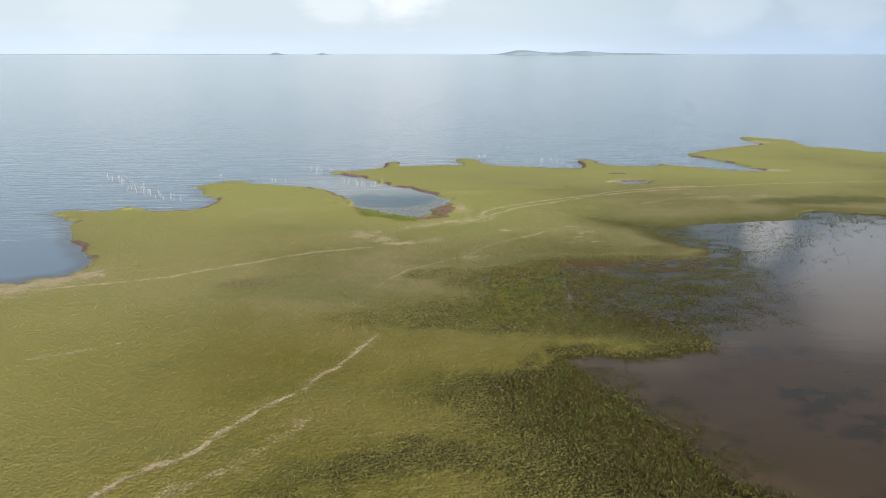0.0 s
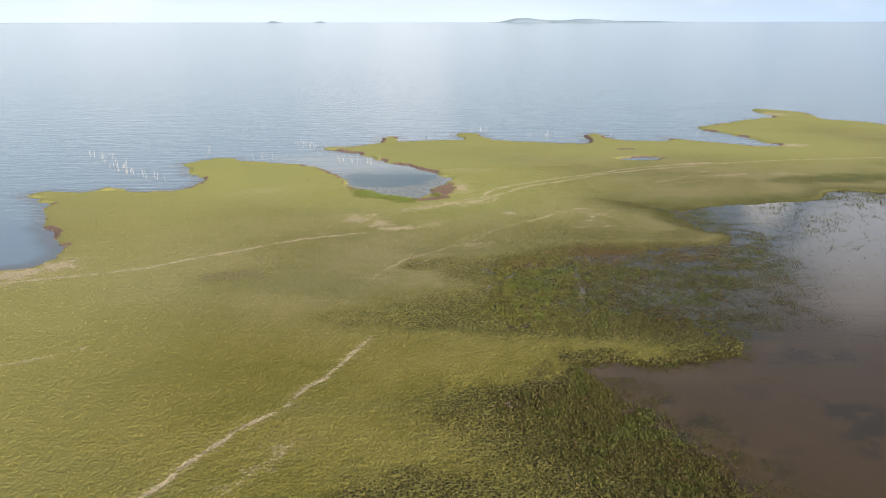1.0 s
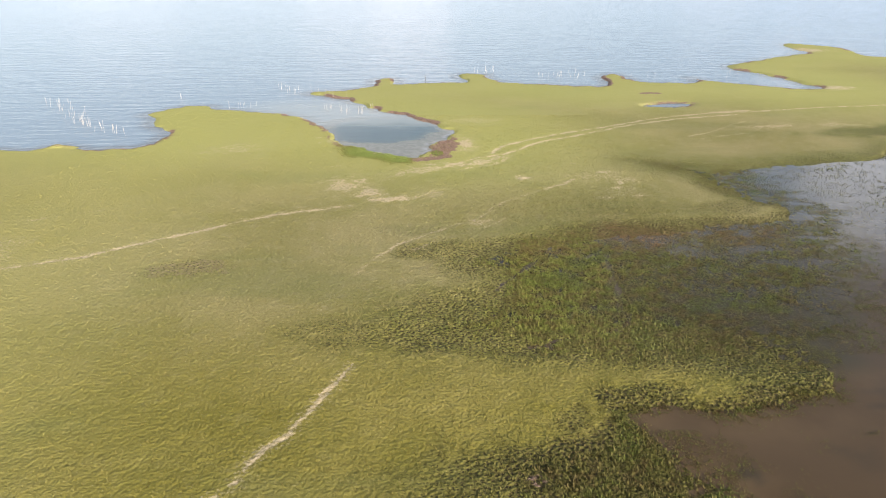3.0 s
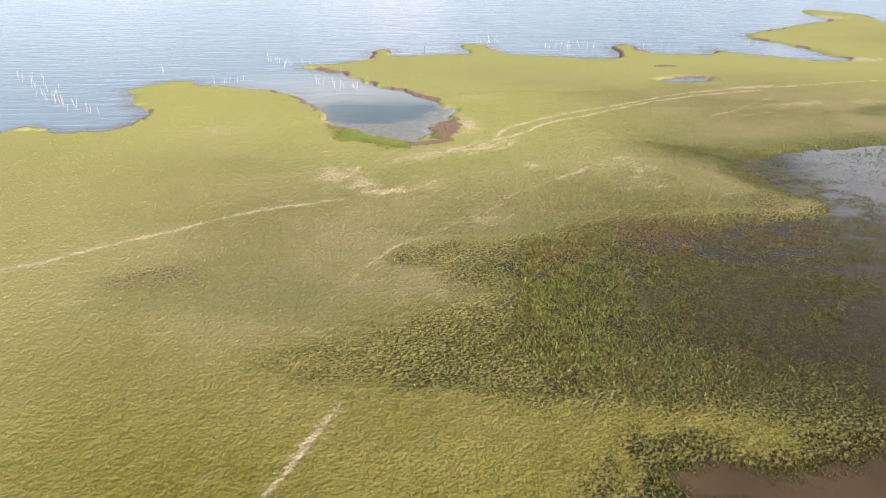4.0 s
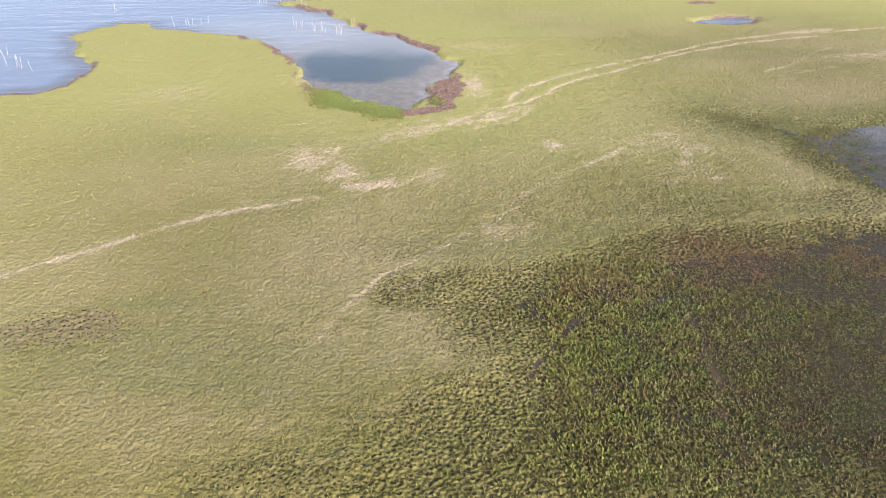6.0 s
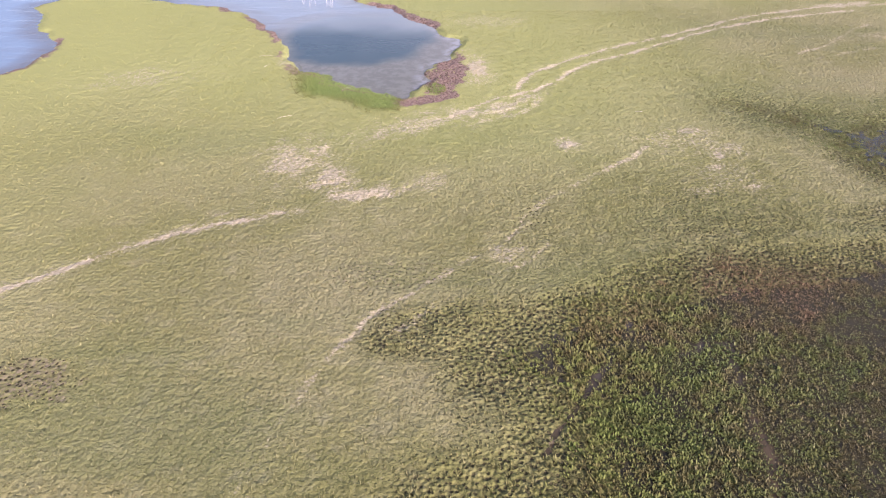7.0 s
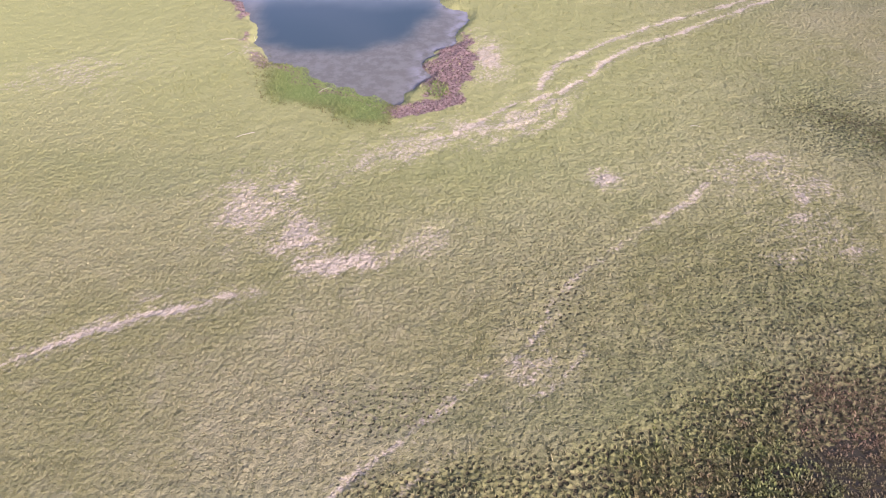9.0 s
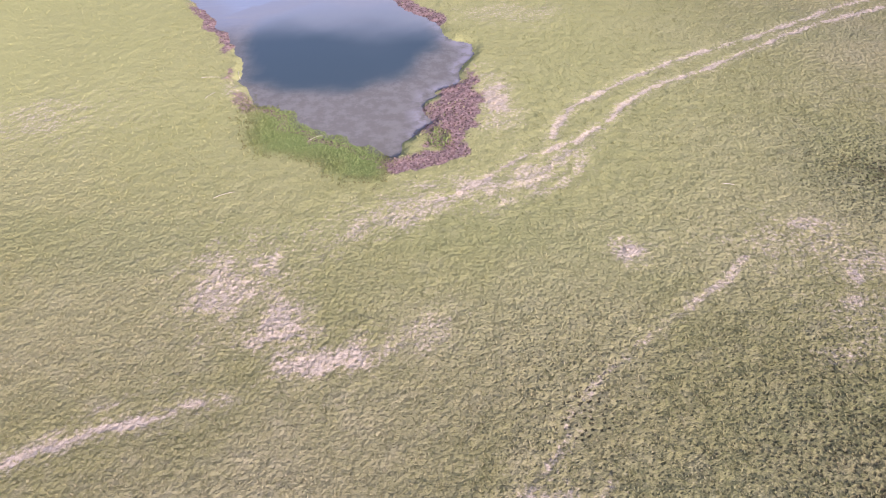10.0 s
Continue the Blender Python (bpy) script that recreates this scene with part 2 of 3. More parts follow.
SHORE = ragged(catmull(SHORE_WEST + SHORE_EAST, 8), 1.7, 4.0)
LAKE = np.vstack([[(-6000, 60), (-300, 105)], SHORE, [(6000, 420), (6000, 7000), (-6000, 7000)]])
LAGOON_EDGE = ragged(catmull(LAGOON + LAGOON[:1], 5), 0.9, 3.0)[:-1]
MARSH_EDGE = ragged(catmull(MARSH + MARSH[:1], 5), 1.2, 4.0)[:-1]
WADE_LINES = [(w, ragged(catmull(p, 5), 0.5, 2.0)) for w, p in WADES]
TRACK_LINES = [(w, s, ragged(catmull(p, 5), 0.35, 2.5)) for w, s, p in TRACKS]


def rise(X, Y):
    """The far sheets lift a little, so that a flat sea ends where the round one would."""
    r = np.hypot(X, Y)
    return 23.0 * step(900, 4800, r)


def fields(X, Y, rough=True):
    """Height and cover of the ground at plan points."""
    f = {}
    near = (X > -160) & (X < 260) & (Y > 30) & (Y < 400)
    f["lake"] = gridded(LAKE, X, Y)                     # metres into the lake, negative on land
    lag = np.full(X.shape, -99.0)
    mar = np.full(X.shape, -99.0)
    lag[near] = gridded(LAGOON_EDGE, X[near], Y[near])
    mar[near] = gridded(MARSH_EDGE, X[near], Y[near])
    f["lagoon"], f["marsh"] = lag, mar
    ridge = step(83, 94, Y + 0.05 * (X - 20) + 9 * (fbm(X, Y, 6.0, 3) - 0.5))
    f["ridge"] = ridge
    big = fbm(X, Y, 22.0, 3) - 0.5
    mid = fbm(X, Y, 3.0, 3) - 0.5
    lake = f["lake"] + 1.0 * mid
    land = 0.22 * big + 0.03
    z = np.where(lake < 0, WL + 0.03 + (land - WL - 0.03) * step(0.0, 1.0, -lake) ** 0.6, WL - 0.05 - 0.9 * step(0, 9, lake) - 0.6 * step(9, 60, lake))
    wet = step(-1.5, 3.0, mar + 2.5 * mid)
    channel = step(150, 160, Y) * step(62, 50, X)
    flood = np.maximum(step(4, 13, mar + 8 * big) * step(106, 114, Y), step(3, 7, mar + 4 * big) * step(122, 130, Y)) * step(0, 8, X)
    z = z + (WL + 0.06 - 0.11 * flood * (1 - 0.5 * channel) - 0.08 * step(0, 26, X - 24 + 12 * big) * (1 - 0.7 * channel) - z) * wet
    shore = lag + 1.6 * mid
    soft = step(-11, 0.5, shore)
    z = np.where(mar < 0, z + (WL - 0.0 - z) * (soft * (1 - ridge) + step(-2.5, 0.5, shore) * ridge) * (X > 5) * (Y < 99), z)
    z = np.where(lag > -0.5, np.minimum(z, WL - 0.02 - 0.35 * step(0, 7, shore)), z)
    belt = 3.0 + 2.0 * step(112, 104, Y) * step(-4, 6, X) + 6.0 * step(160, 172, Y) + 1.0 * step(34, 22, X) * step(118, 134, Y) + 6.0 * step(128, 112, Y) * step(102, 107, Y + 0.2 * X)
    f["lush"] = np.clip(np.maximum(0.62 * step(0, 1, (mar + 3 * mid + belt) / (belt + 2.0)) + 0.33 * step(-1, 10, mar + 5 * mid), 0.85 * step(-30 + 25 * ridge, -9 + 8 * ridge, lag + 6 * mid) * step(-22, -8, X) * (Y < 100)), 0, 1)
    f["lush"] = np.maximum(f["lush"], 0.26 * step(1.4, 0.4, blob(X, Y, -34.5, 125, 7, 3.6, 8) + 0.6 * mid))
    f["lush"] = np.maximum(f["lush"], 0.4 * step(1.5, 0.4, blob(X, Y, 46, 149, 9, 3.6, 20) + 0.8 * mid))
    f["lush"] = np.maximum(f["lush"], 0.32 * step(1.6, 0.3, blob(X, Y, 28, 147.5, 13, 5.5, 8) + 0.8 * mid))
    f["lush"] = np.maximum(f["lush"], 0.62 * step(1.4, 0.6, blob(X, Y, -1, 131.5, 8, 3.6, 8) + 0.8 * mid))
    f["lush"] = np.maximum(f["lush"], 0.55 * step(5.5, 0.5, distance(np.array(TRODDEN, float), X, Y) + 6 * mid) * near)
    f["lush"] = np.maximum(f["lush"], 0.45 * step(1.5, 0.4, blob(X, Y, -10, 107.5, 9, 4.5, 0) + 0.9 * mid))
    f["lush"] = np.maximum(f["lush"], 0.24 * step(1.5, 0.2, blob(X, Y, 17, 150, 24, 12, 15) + 0.6 * mid))
    f["lush"] = np.maximum(f["lush"], 0.45 * step(-10, -1, lag + 4 * mid) * (Y > 140))
    f["lush"] = f["lush"] * (1 - 0.4 * step(152, 165, Y) * step(70, 50, X))
    f["lush"] = np.maximum(f["lush"], 0.5 * step(1.3, 0.5, blob(X, Y, 105, 201, 26, 6, 8) + 0.8 * mid))
    green_bank = step(-6.0, -2.0, lake + 3 * mid) * (lake < 1.5) * step(-25, -19, X) * step(-6.5, -9, X) * step(171, 175, Y) * step(192, 186, Y)
    f["fresh"] = np.maximum(green_bank, 0.8 * step(1.2, 0.5, blob(X, Y, -2.4, 182, 1.2, 1.8) + mid))
    f["yellow"] = step(-60, -8, f["lake"]) * step(-30, 30, Y - 158 + 0.2 * X)
    path = np.zeros(X.shape)
    crumbs = fbm(X, Y, 1.3, 3)
    fade = fbm(X + 40, Y, 7.0, 3)
    for w, s, line in TRACK_LINES:
        lo, hi = line.min(0) - 6, line.max(0) + 6
        m = (X > lo[0]) & (X < hi[0]) & (Y > lo[1]) & (Y < hi[1])
        if m.any():
            d = distance(line, X[m], Y[m]) + 2.2 * w * (crumbs[m] - 0.5)
            kept = np.clip(2.2 * fade[m] - 0.25, 0.3, 1.0) if s < 0.7 else 1.0
            core = s * kept * step(w * 1.15, w * 0.2, d)
            worn = 0.36 * s * kept * step(w * 4.0, w, d)
            path[m] = np.maximum(path[m], np.maximum(core, worn))
    ruts = path.copy()
    wade = np.zeros(X.shape)
    for x, y, rx, ry, turn, s in BARE_WEST + BARE_EAST:
        d = blob(X, Y, x, y, rx, ry, turn) + 1.5 * (crumbs - 0.5) + 0.6 * (fade - 0.5)
        path = np.maximum(path, np.maximum(s * step(1.15, 0.45, d), 0.5 * s * step(2.0, 0.8, d)))
    mud = np.zeros(X.shape)
    for x, y, rx, ry, turn, s in MUD:
        mud = np.maximum(mud, s * step(1.3, 0.7, blob(X, Y, x, y, rx, ry, turn) + 0.9 * (crumbs - 0.5)))
    bank = step(-2.2, -0.7, lake + 1.6 * (crumbs - 0.5)) * (0.25 + 0.75 * step(0.40, 0.58, fbm(X, Y, 8.0, 3)))
    mud = np.maximum(mud, bank * (1 - step(0.35, 0.8, path)))
    rust = np.zeros(X.shape)
    for x, y, rx, ry, turn, s in RUST:
        rust = np.maximum(rust, s * step(1.3, 0.4, blob(X, Y, x, y, rx, ry, turn) + 1.2 * mid))
    for x, y, rx, ry, turn in HOLLOWS:
        z = z - 0.55 * step(1.9, 0.5, blob(X, Y, x, y, rx, ry, turn) + 0.6 * mid)
    z = z + 0.55 * step(1.2, 0.2, blob(X, Y, -83.5, 188, 3.5, 1.6, 15))
    mud = np.maximum(mud, 0.5 * step(1.2, 0.5, blob(X, Y, -83.5, 188, 3.5, 1.6, 15)))
    for w, line in WADE_LINES:
        lo, hi = line.min(0) - 4, line.max(0) + 4
        m = (X > lo[0]) & (X < hi[0]) & (Y > lo[1]) & (Y < hi[1])
        if m.any():
            d = distance(line, X[m], Y[m]) + 0.9 * (crumbs[m] - 0.5)
            wade[m] = np.maximum(wade[m], step(w * 1.8, w * 0.5, d))
    mud = np.maximum(mud, 0.6 * wade)
    f["wade"] = wade
    z = z - 0.05 * ruts - 0.08 * wade
    if rough:
        lump = fbm(X, Y, 0.75, 2) - 0.5
        z = z + lump * np.where(lake < 0, 0.13 + 0.16 * f["lush"] + 0.14 * mud + 0.10 * path, 0.05) * near * (1 - 0.6 * wet) * (1 - 0.85 * step(-1.5, 0.5, lag))
    f["z"] = z + rise(X, Y)
    f["path"], f["mud"], f["rust"] = path, mud, rust
    return f


# ---------------------------------------------------------------- materials
def cover(nt, name):
    a = nt.nodes.new("ShaderNodeAttribute")
    a.attribute_name = name
    s = nt.nodes.new("ShaderNodeSeparateColor")
    nt.links.new(a.outputs["Color"], s.inputs["Color"])
    return s.outputs[0], s.outputs[1], s.outputs[2]


def turf_colour(nt, pos, blades):
    path, mud, lush = cover(nt, "cover_a")
    yellow, rust, fresh = cover(nt, "cover_b")
    wide, mid, fine = grain(nt, pos, 0.05, 3), grain(nt, pos, 0.45, 4), grain(nt, pos, 3.2, 3, 0.65)
    c = mixed(nt, spread(nt, wide, 0.35, 0.65), (0.192, 0.183, 0.070), (0.250, 0.229, 0.108))
    along = nt.nodes.new("ShaderNodeSeparateXYZ")
    nt.links.new(pos, along.inputs[0])
    c = mixed(nt, spread(nt, along.outputs[1], 92, 124, 0.95, 0.0), c, mixed(nt, spread(nt, wide, 0.35, 0.65), (0.157, 0.144, 0.027), (0.208, 0.185, 0.046)))
    c = mixed(nt, maths(nt, 'MULTIPLY', spread(nt, mid, 0.5, 0.72), spread(nt, along.outputs[1], 85, 128, 0.3, 0.45)), c, mixed(nt, spread(nt, along.outputs[1], 92, 124), (0.235, 0.212, 0.075), (0.280, 0.256, 0.140)))
    c = mixed(nt, maths(nt, 'MULTIPLY', spread(nt, fine, 0.45, 0.7), 0.45), c, (0.108, 0.110, 0.028))
    broad = grain(nt, place(nt, (0.6, 1.6, 1)), 0.035, 3)
    c = mixed(nt, maths(nt, 'MULTIPLY', spread(nt, broad, 0.52, 0.66), 0.36), c, (0.115, 0.135, 0.045))
    flecks = grain(nt, pos, 4.2, 3, 0.7)
    c = mixed(nt, maths(nt, 'MULTIPLY', spread(nt, flecks, 0.55, 0.68), 0.35), c, mixed(nt, spread(nt, along.outputs[1], 92, 124), (0.280, 0.258, 0.115), (0.330, 0.305, 0.165)))
    c = mixed(nt, maths(nt, 'MULTIPLY', spread(nt, along.outputs[0], -18, -65), 0.65), c, (0.292, 0.282, 0.098))
    c = mixed(nt, maths(nt, 'MULTIPLY', yellow, 0.75), c, (0.290, 0.304, 0.100))
    wetc = mixed(nt, spread(nt, mid, 0.35, 0.65), (0.118, 0.124, 0.028), (0.172, 0.164, 0.048))
    wetc = mixed(nt, maths(nt, 'MAXIMUM', maths(nt, 'MULTIPLY', spread(nt, along.outputs[0], 10, 34, 0.0, 0.75), spread(nt, along.outputs[1], 108, 126, 1.0, 0.75)), spread(nt, along.outputs[1], 100, 94, 0.0, 0.7)), wetc, (0.050, 0.048, 0.018))
    wetc = mixed(nt, spread(nt, along.outputs[1], 148, 175), wetc, (0.088, 0.118, 0.032))
    c = mixed(nt, maths(nt, 'MULTIPLY', lush, 0.85), c, wetc)
    c = mixed(nt, maths(nt, 'MULTIPLY', rust, 0.22), c, (0.170, 0.118, 0.068))
    c = mixed(nt, maths(nt, 'MULTIPLY', fresh, 0.8), c, (0.120, 0.185, 0.045))
    if blades:
        return c, path, mud, lush
    bits = grain(nt, pos, 2.6, 5, 0.7)
    soil = mixed(nt, spread(nt, bits, 0.3, 0.7), (0.35, 0.286, 0.186), (0.50, 0.424, 0.298))
    c = mixed(nt, maths(nt, 'MULTIPLY', spread(nt, maths(nt, 'ADD', path, maths(nt, 'MULTIPLY', maths(nt, 'SUBTRACT', bits, 0.5), 2.3)), 0.20, 1.05), 0.85), c, soil)
    dark = mixed(nt, spread(nt, bits, 0.35, 0.65), (0.125, 0.080, 0.060), (0.260, 0.188, 0.152))
    c = mixed(nt, spread(nt, maths(nt, 'ADD', mud, maths(nt, 'MULTIPLY', maths(nt, 'SUBTRACT', bits, 0.5), 0.8)), 0.3, 0.75), c, dark)
    return c, path, mud, lush


def hoof_prints(nt, pos, path, mud, lush):
    """Trodden holes, a hand wide, close together in soft ground and scattered on the pasture."""
    cells = add(nt, "ShaderNodeTexVoronoi", Scale=1.9, Randomness=1.0)
    cells.voronoi_dimensions = '2D'
    wob = nt.nodes.new("ShaderNodeVectorMath")
    wob.operation = 'ADD'
    jit = add(nt, "ShaderNodeTexNoise", Scale=3.0, Detail=2.0)
    nt.links.new(pos, jit.inputs["Vector"])
    sc = nt.nodes.new("ShaderNodeVectorMath")
    sc.operation = 'SCALE'
    sc.inputs["Scale"].default_value = 0.22
    nt.links.new(jit.outputs["Color"], sc.inputs[0])
    nt.links.new(pos, wob.inputs[0])
    nt.links.new(sc.outputs[0], wob.inputs[1])
    nt.links.new(wob.outputs[0], cells.inputs["Vector"])
    soft = maths(nt, 'ADD', maths(nt, 'ADD', maths(nt, 'MULTIPLY', lush, 0.58), maths(nt, 'MULTIPLY', path, -0.12)), maths(nt, 'MULTIPLY', mud, 0.25))
    soft = maths(nt, 'ADD', soft, spread(nt, grain(nt, pos, 0.10, 3), 0.38, 0.64, 0.20, 0.42))
    along = nt.nodes.new("ShaderNodeSeparateXYZ")
    nt.links.new(pos, along.inputs[0])
    soft = maths(nt, 'ADD', soft, spread(nt, along.outputs[0], -12, 12, 0.0, 0.05))
    wide = maths(nt, 'MULTIPLY', maths(nt, 'MINIMUM', soft, 1.0), 0.36)
    edge = maths(nt, 'SUBTRACT', cells.outputs["Distance"], wide)
    return spread(nt, edge, -0.12, 0.06, 1.0, 0.0)


def ground_material():
    m, nt, p = node_material("pasture")
    pos = place(nt)
    c, path, mud, lush = turf_colour(nt, pos, False)
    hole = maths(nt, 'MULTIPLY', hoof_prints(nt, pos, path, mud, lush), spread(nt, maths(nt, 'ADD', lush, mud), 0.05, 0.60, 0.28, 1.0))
    # holes darkened in colour: wet soil together with the shade inside them
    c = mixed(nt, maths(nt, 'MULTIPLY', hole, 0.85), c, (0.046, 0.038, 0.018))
    tuft = add(nt, "ShaderNodeTexVoronoi", Scale=2.4, Randomness=1.0)
    tuft.voronoi_dimensions = '2D'
    tuft.feature = 'SMOOTH_F1'
    tuft.inputs["Smoothness"].default_value = 0.35
    nt.links.new(pos, tuft.inputs["Vector"])
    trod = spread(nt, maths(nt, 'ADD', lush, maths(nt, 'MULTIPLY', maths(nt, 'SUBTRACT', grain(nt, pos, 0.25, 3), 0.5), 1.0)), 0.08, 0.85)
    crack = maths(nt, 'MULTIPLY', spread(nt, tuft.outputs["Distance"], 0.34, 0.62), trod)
    # shade between the mounds, put into the colour along with dark soil
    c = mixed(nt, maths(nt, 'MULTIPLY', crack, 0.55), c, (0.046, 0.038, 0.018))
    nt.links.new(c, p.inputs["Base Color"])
    p.inputs["Roughness"].default_value = 0.95
    p.inputs["Specular IOR Level"].default_value = 0.15
    mound = maths(nt, 'MULTIPLY', tuft.outputs["Distance"], spread(nt, trod, 0, 1, 0.30, 0.95))
    h = maths(nt, 'ADD', maths(nt, 'MULTIPLY', grain(nt, pos, 1.6, 4, 0.6), 0.8), maths(nt, 'MULTIPLY', grain(nt, pos, 9.0, 3, 0.6), 0.35))
    h = maths(nt, 'SUBTRACT', h, maths(nt, 'ADD', mound, maths(nt, 'MULTIPLY', hole, 0.8)))
    b = add(nt, "ShaderNodeBump", Strength=1.0, Distance=0.30)
    nt.links.new(spread(nt, cover(nt, "cover_b")[0], 0.2, 1.0, 1.0, 0.35), b.inputs["Strength"])
    nt.links.new(h, b.inputs["Height"])
    nt.links.new(b.outputs["Normal"], p.inputs["Normal"])
    return m


def blade_material(name, tint=None):
    m, nt, p = node_material(name)
    pos = place(nt)
    c, path, mud, lush = turf_colour(nt, pos, True)
    geo = nt.nodes.new("ShaderNodeNewGeometry")
    hsv = nt.nodes.new("ShaderNodeHueSaturation")
    nt.links.new(c, hsv.inputs["Color"])
    nt.links.new(spread(nt, geo.outputs["Random Per Island"], 0, 1, 0.72, 1.15), hsv.inputs["Value"])
    nt.links.new(spread(nt, geo.outputs["Random Per Island"], 0, 1, 0.515, 0.485), hsv.inputs["Hue"])
    nt.links.new(hsv.outputs["Color"], p.inputs["Base Color"])
    p.inputs["Roughness"].default_value = 0.7
    p.inputs["Specular IOR Level"].default_value = 0.2
    return m


def leaf_material():
    m, nt, p = node_material("marsh_leaves")
    pos = place(nt)
    path, mud, lush = cover(nt, "cover_a")
    yellow, rust, fresh = cover(nt, "cover_b")
    geo = nt.nodes.new("ShaderNodeNewGeometry")
    r = geo.outputs["Random Per Island"]
    plan = nt.nodes.new("ShaderNodeSeparateXYZ")
    nt.links.new(pos, plan.inputs[0])
    deep = maths(nt, 'MAXIMUM', maths(nt, 'MULTIPLY', spread(nt, plan.outputs[0], 8, 32), spread(nt, plan.outputs[1], 108, 130, 1.0, 0.6)), spread(nt, plan.outputs[1], 100, 94))
    wet = mixed(nt, deep, mixed(nt, r, (0.122, 0.146, 0.032), (0.166, 0.184, 0.044)), mixed(nt, r, (0.040, 0.043, 0.010), (0.066, 0.068, 0.016)))
    c = mixed(nt, lush, mixed(nt, r, (0.110, 0.118, 0.026), (0.175, 0.170, 0.050)), wet)
    clump = spread(nt, grain(nt, pos, 2.4, 2, 0.5), 0.40, 0.60)
    c = mixed(nt, maths(nt, 'MULTIPLY', clump, spread(nt, deep, 0, 1, 0.42, 0.16)), c, (0.165, 0.160, 0.042))
    c = mixed(nt, maths(nt, 'MULTIPLY', spread(nt, grain(nt, pos, 0.7, 4, 0.65), 0.44, 0.57), 0.6), c, (0.088, 0.060, 0.027))
    c = mixed(nt, maths(nt, 'MULTIPLY', spread(nt, grain(nt, pos, 0.16, 3), 0.52, 0.62), 0.45), c, (0.076, 0.110, 0.020))
    c = mixed(nt, maths(nt, 'MULTIPLY', rust, 0.7), c, (0.168, 0.098, 0.052))
    c = mixed(nt, maths(nt, 'MULTIPLY', fresh, 0.85), c, mixed(nt, r, (0.140, 0.200, 0.050), (0.225, 0.285, 0.085)))
    nt.links.new(c, p.inputs["Base Color"])
    wet_leaf = maths(nt, 'MULTIPLY', spread(nt, plan.outputs[0], 4, 24), spread(nt, plan.outputs[1], 100, 108))
    nt.links.new(spread(nt, wet_leaf, 0, 1, 0.75, 0.60), p.inputs["Roughness"])
    nt.links.new(spread(nt, wet_leaf, 0, 1, 0.15, 0.25), p.inputs["Specular IOR Level"])
    return m


def water_material():
    m, nt, p = node_material("water")
    deep, lagoon, calm = cover(nt, "cover_a")
    pos = place(nt)
    silt = mixed(nt, spread(nt, grain(nt, pos, 0.12, 4), 0.35, 0.65), (0.064, 0.044, 0.022), (0.086, 0.060, 0.031))
    yellow, rust, inlet = cover(nt, "cover_b")
    shallow = mixed(nt, lagoon, mixed(nt, inlet, (0.10, 0.105, 0.105), mixed(nt, spread(nt, grain(nt, pos, 0.8, 6, 0.7), 0.42, 0.60), (0.130, 0.124, 0.086), (0.164, 0.158, 0.114))), mixed(nt, rust, silt, (0.042, 0.036, 0.018)))
    shallow = mixed(nt, maths(nt, 'MULTIPLY', maths(nt, 'MULTIPLY', yellow, inlet), spread(nt, grain(nt, pos, 0.6, 5, 0.6), 0.36, 0.60)), shallow, (0.235, 0.225, 0.200))
    c = mixed(nt, deep, shallow, mixed(nt, lagoon, mixed(nt, inlet, (0.134, 0.185, 0.232), (0.040, 0.064, 0.060)), (0.062, 0.043, 0.023)))
    plan = nt.nodes.new("ShaderNodeSeparateXYZ")
    nt.links.new(pos, plan.inputs[0])
    clear = maths(nt, 'MULTIPLY', spread(nt, plan.outputs[1], 112, 150, 0.0, 0.85), maths(nt, 'MULTIPLY', lagoon, maths(nt, 'SUBTRACT', 1.0, rust)))
    c = mixed(nt, clear, c, mixed(nt, spread(nt, grain(nt, pos, 0.3, 4), 0.40, 0.62), (0.048, 0.058, 0.064), (0.072, 0.080, 0.078)))
    c = mixed(nt, maths(nt, 'MULTIPLY', maths(nt, 'MULTIPLY', yellow, lagoon), 0.7), c, (0.028, 0.027, 0.018))
    c = mixed(nt, maths(nt, 'MULTIPLY', maths(nt, 'MULTIPLY', rust, maths(nt, 'SUBTRACT', 1.0, lagoon)), 0.6), c, (0.250, 0.275, 0.250))
    nt.links.new(c, p.inputs["Base Color"])
    p.inputs["Roughness"].default_value = 0.08
    p.inputs["IOR"].default_value = 1.333
    swell = grain(nt, place(nt, (0.10, 0.42, 1)), 1.0, 3, 0.5)
    ripple = grain(nt, place(nt, (0.5, 1.5, 1)), 1.0, 2, 0.5)
    h = maths(nt, 'ADD', swell, maths(nt, 'MULTIPLY', ripple, 0.3))
    b = add(nt, "ShaderNodeBump", Distance=0.35)
    nt.links.new(spread(nt, calm, 0, 1, 0.52, 0.03), b.inputs["Strength"])
    nt.links.new(h, b.inputs["Height"])
    nt.links.new(b.outputs["Normal"], p.inputs["Normal"])
    return m


def plain_material(name, dark, light, scale, rough=0.8):
    m, nt, p = node_material(name)
    nt.links.new(mixed(nt, spread(nt, grain(nt, place(nt), scale, 5), 0.35, 0.65), dark, light), p.inputs["Base Color"])
    p.inputs["Roughness"].default_value = rough
    return m


TURF, BLADES, LEAVES, WATER = ground_material(), blade_material("grass_blades"), leaf_material(), water_material()
STAKE = plain_material("weathered_wood", (0.34, 0.32, 0.29), (0.52, 0.50, 0.47), 6.0)
STRAW = plain_material("dry_reed", (0.38, 0.34, 0.23), (0.55, 0.50, 0.36), 6.0)
# the blue haze of distance is mixed into the hills' base colour
HILL = plain_material("hazed_far_woods", (0.21, 0.29, 0.36), (0.26, 0.35, 0.42), 0.01, 1.0)


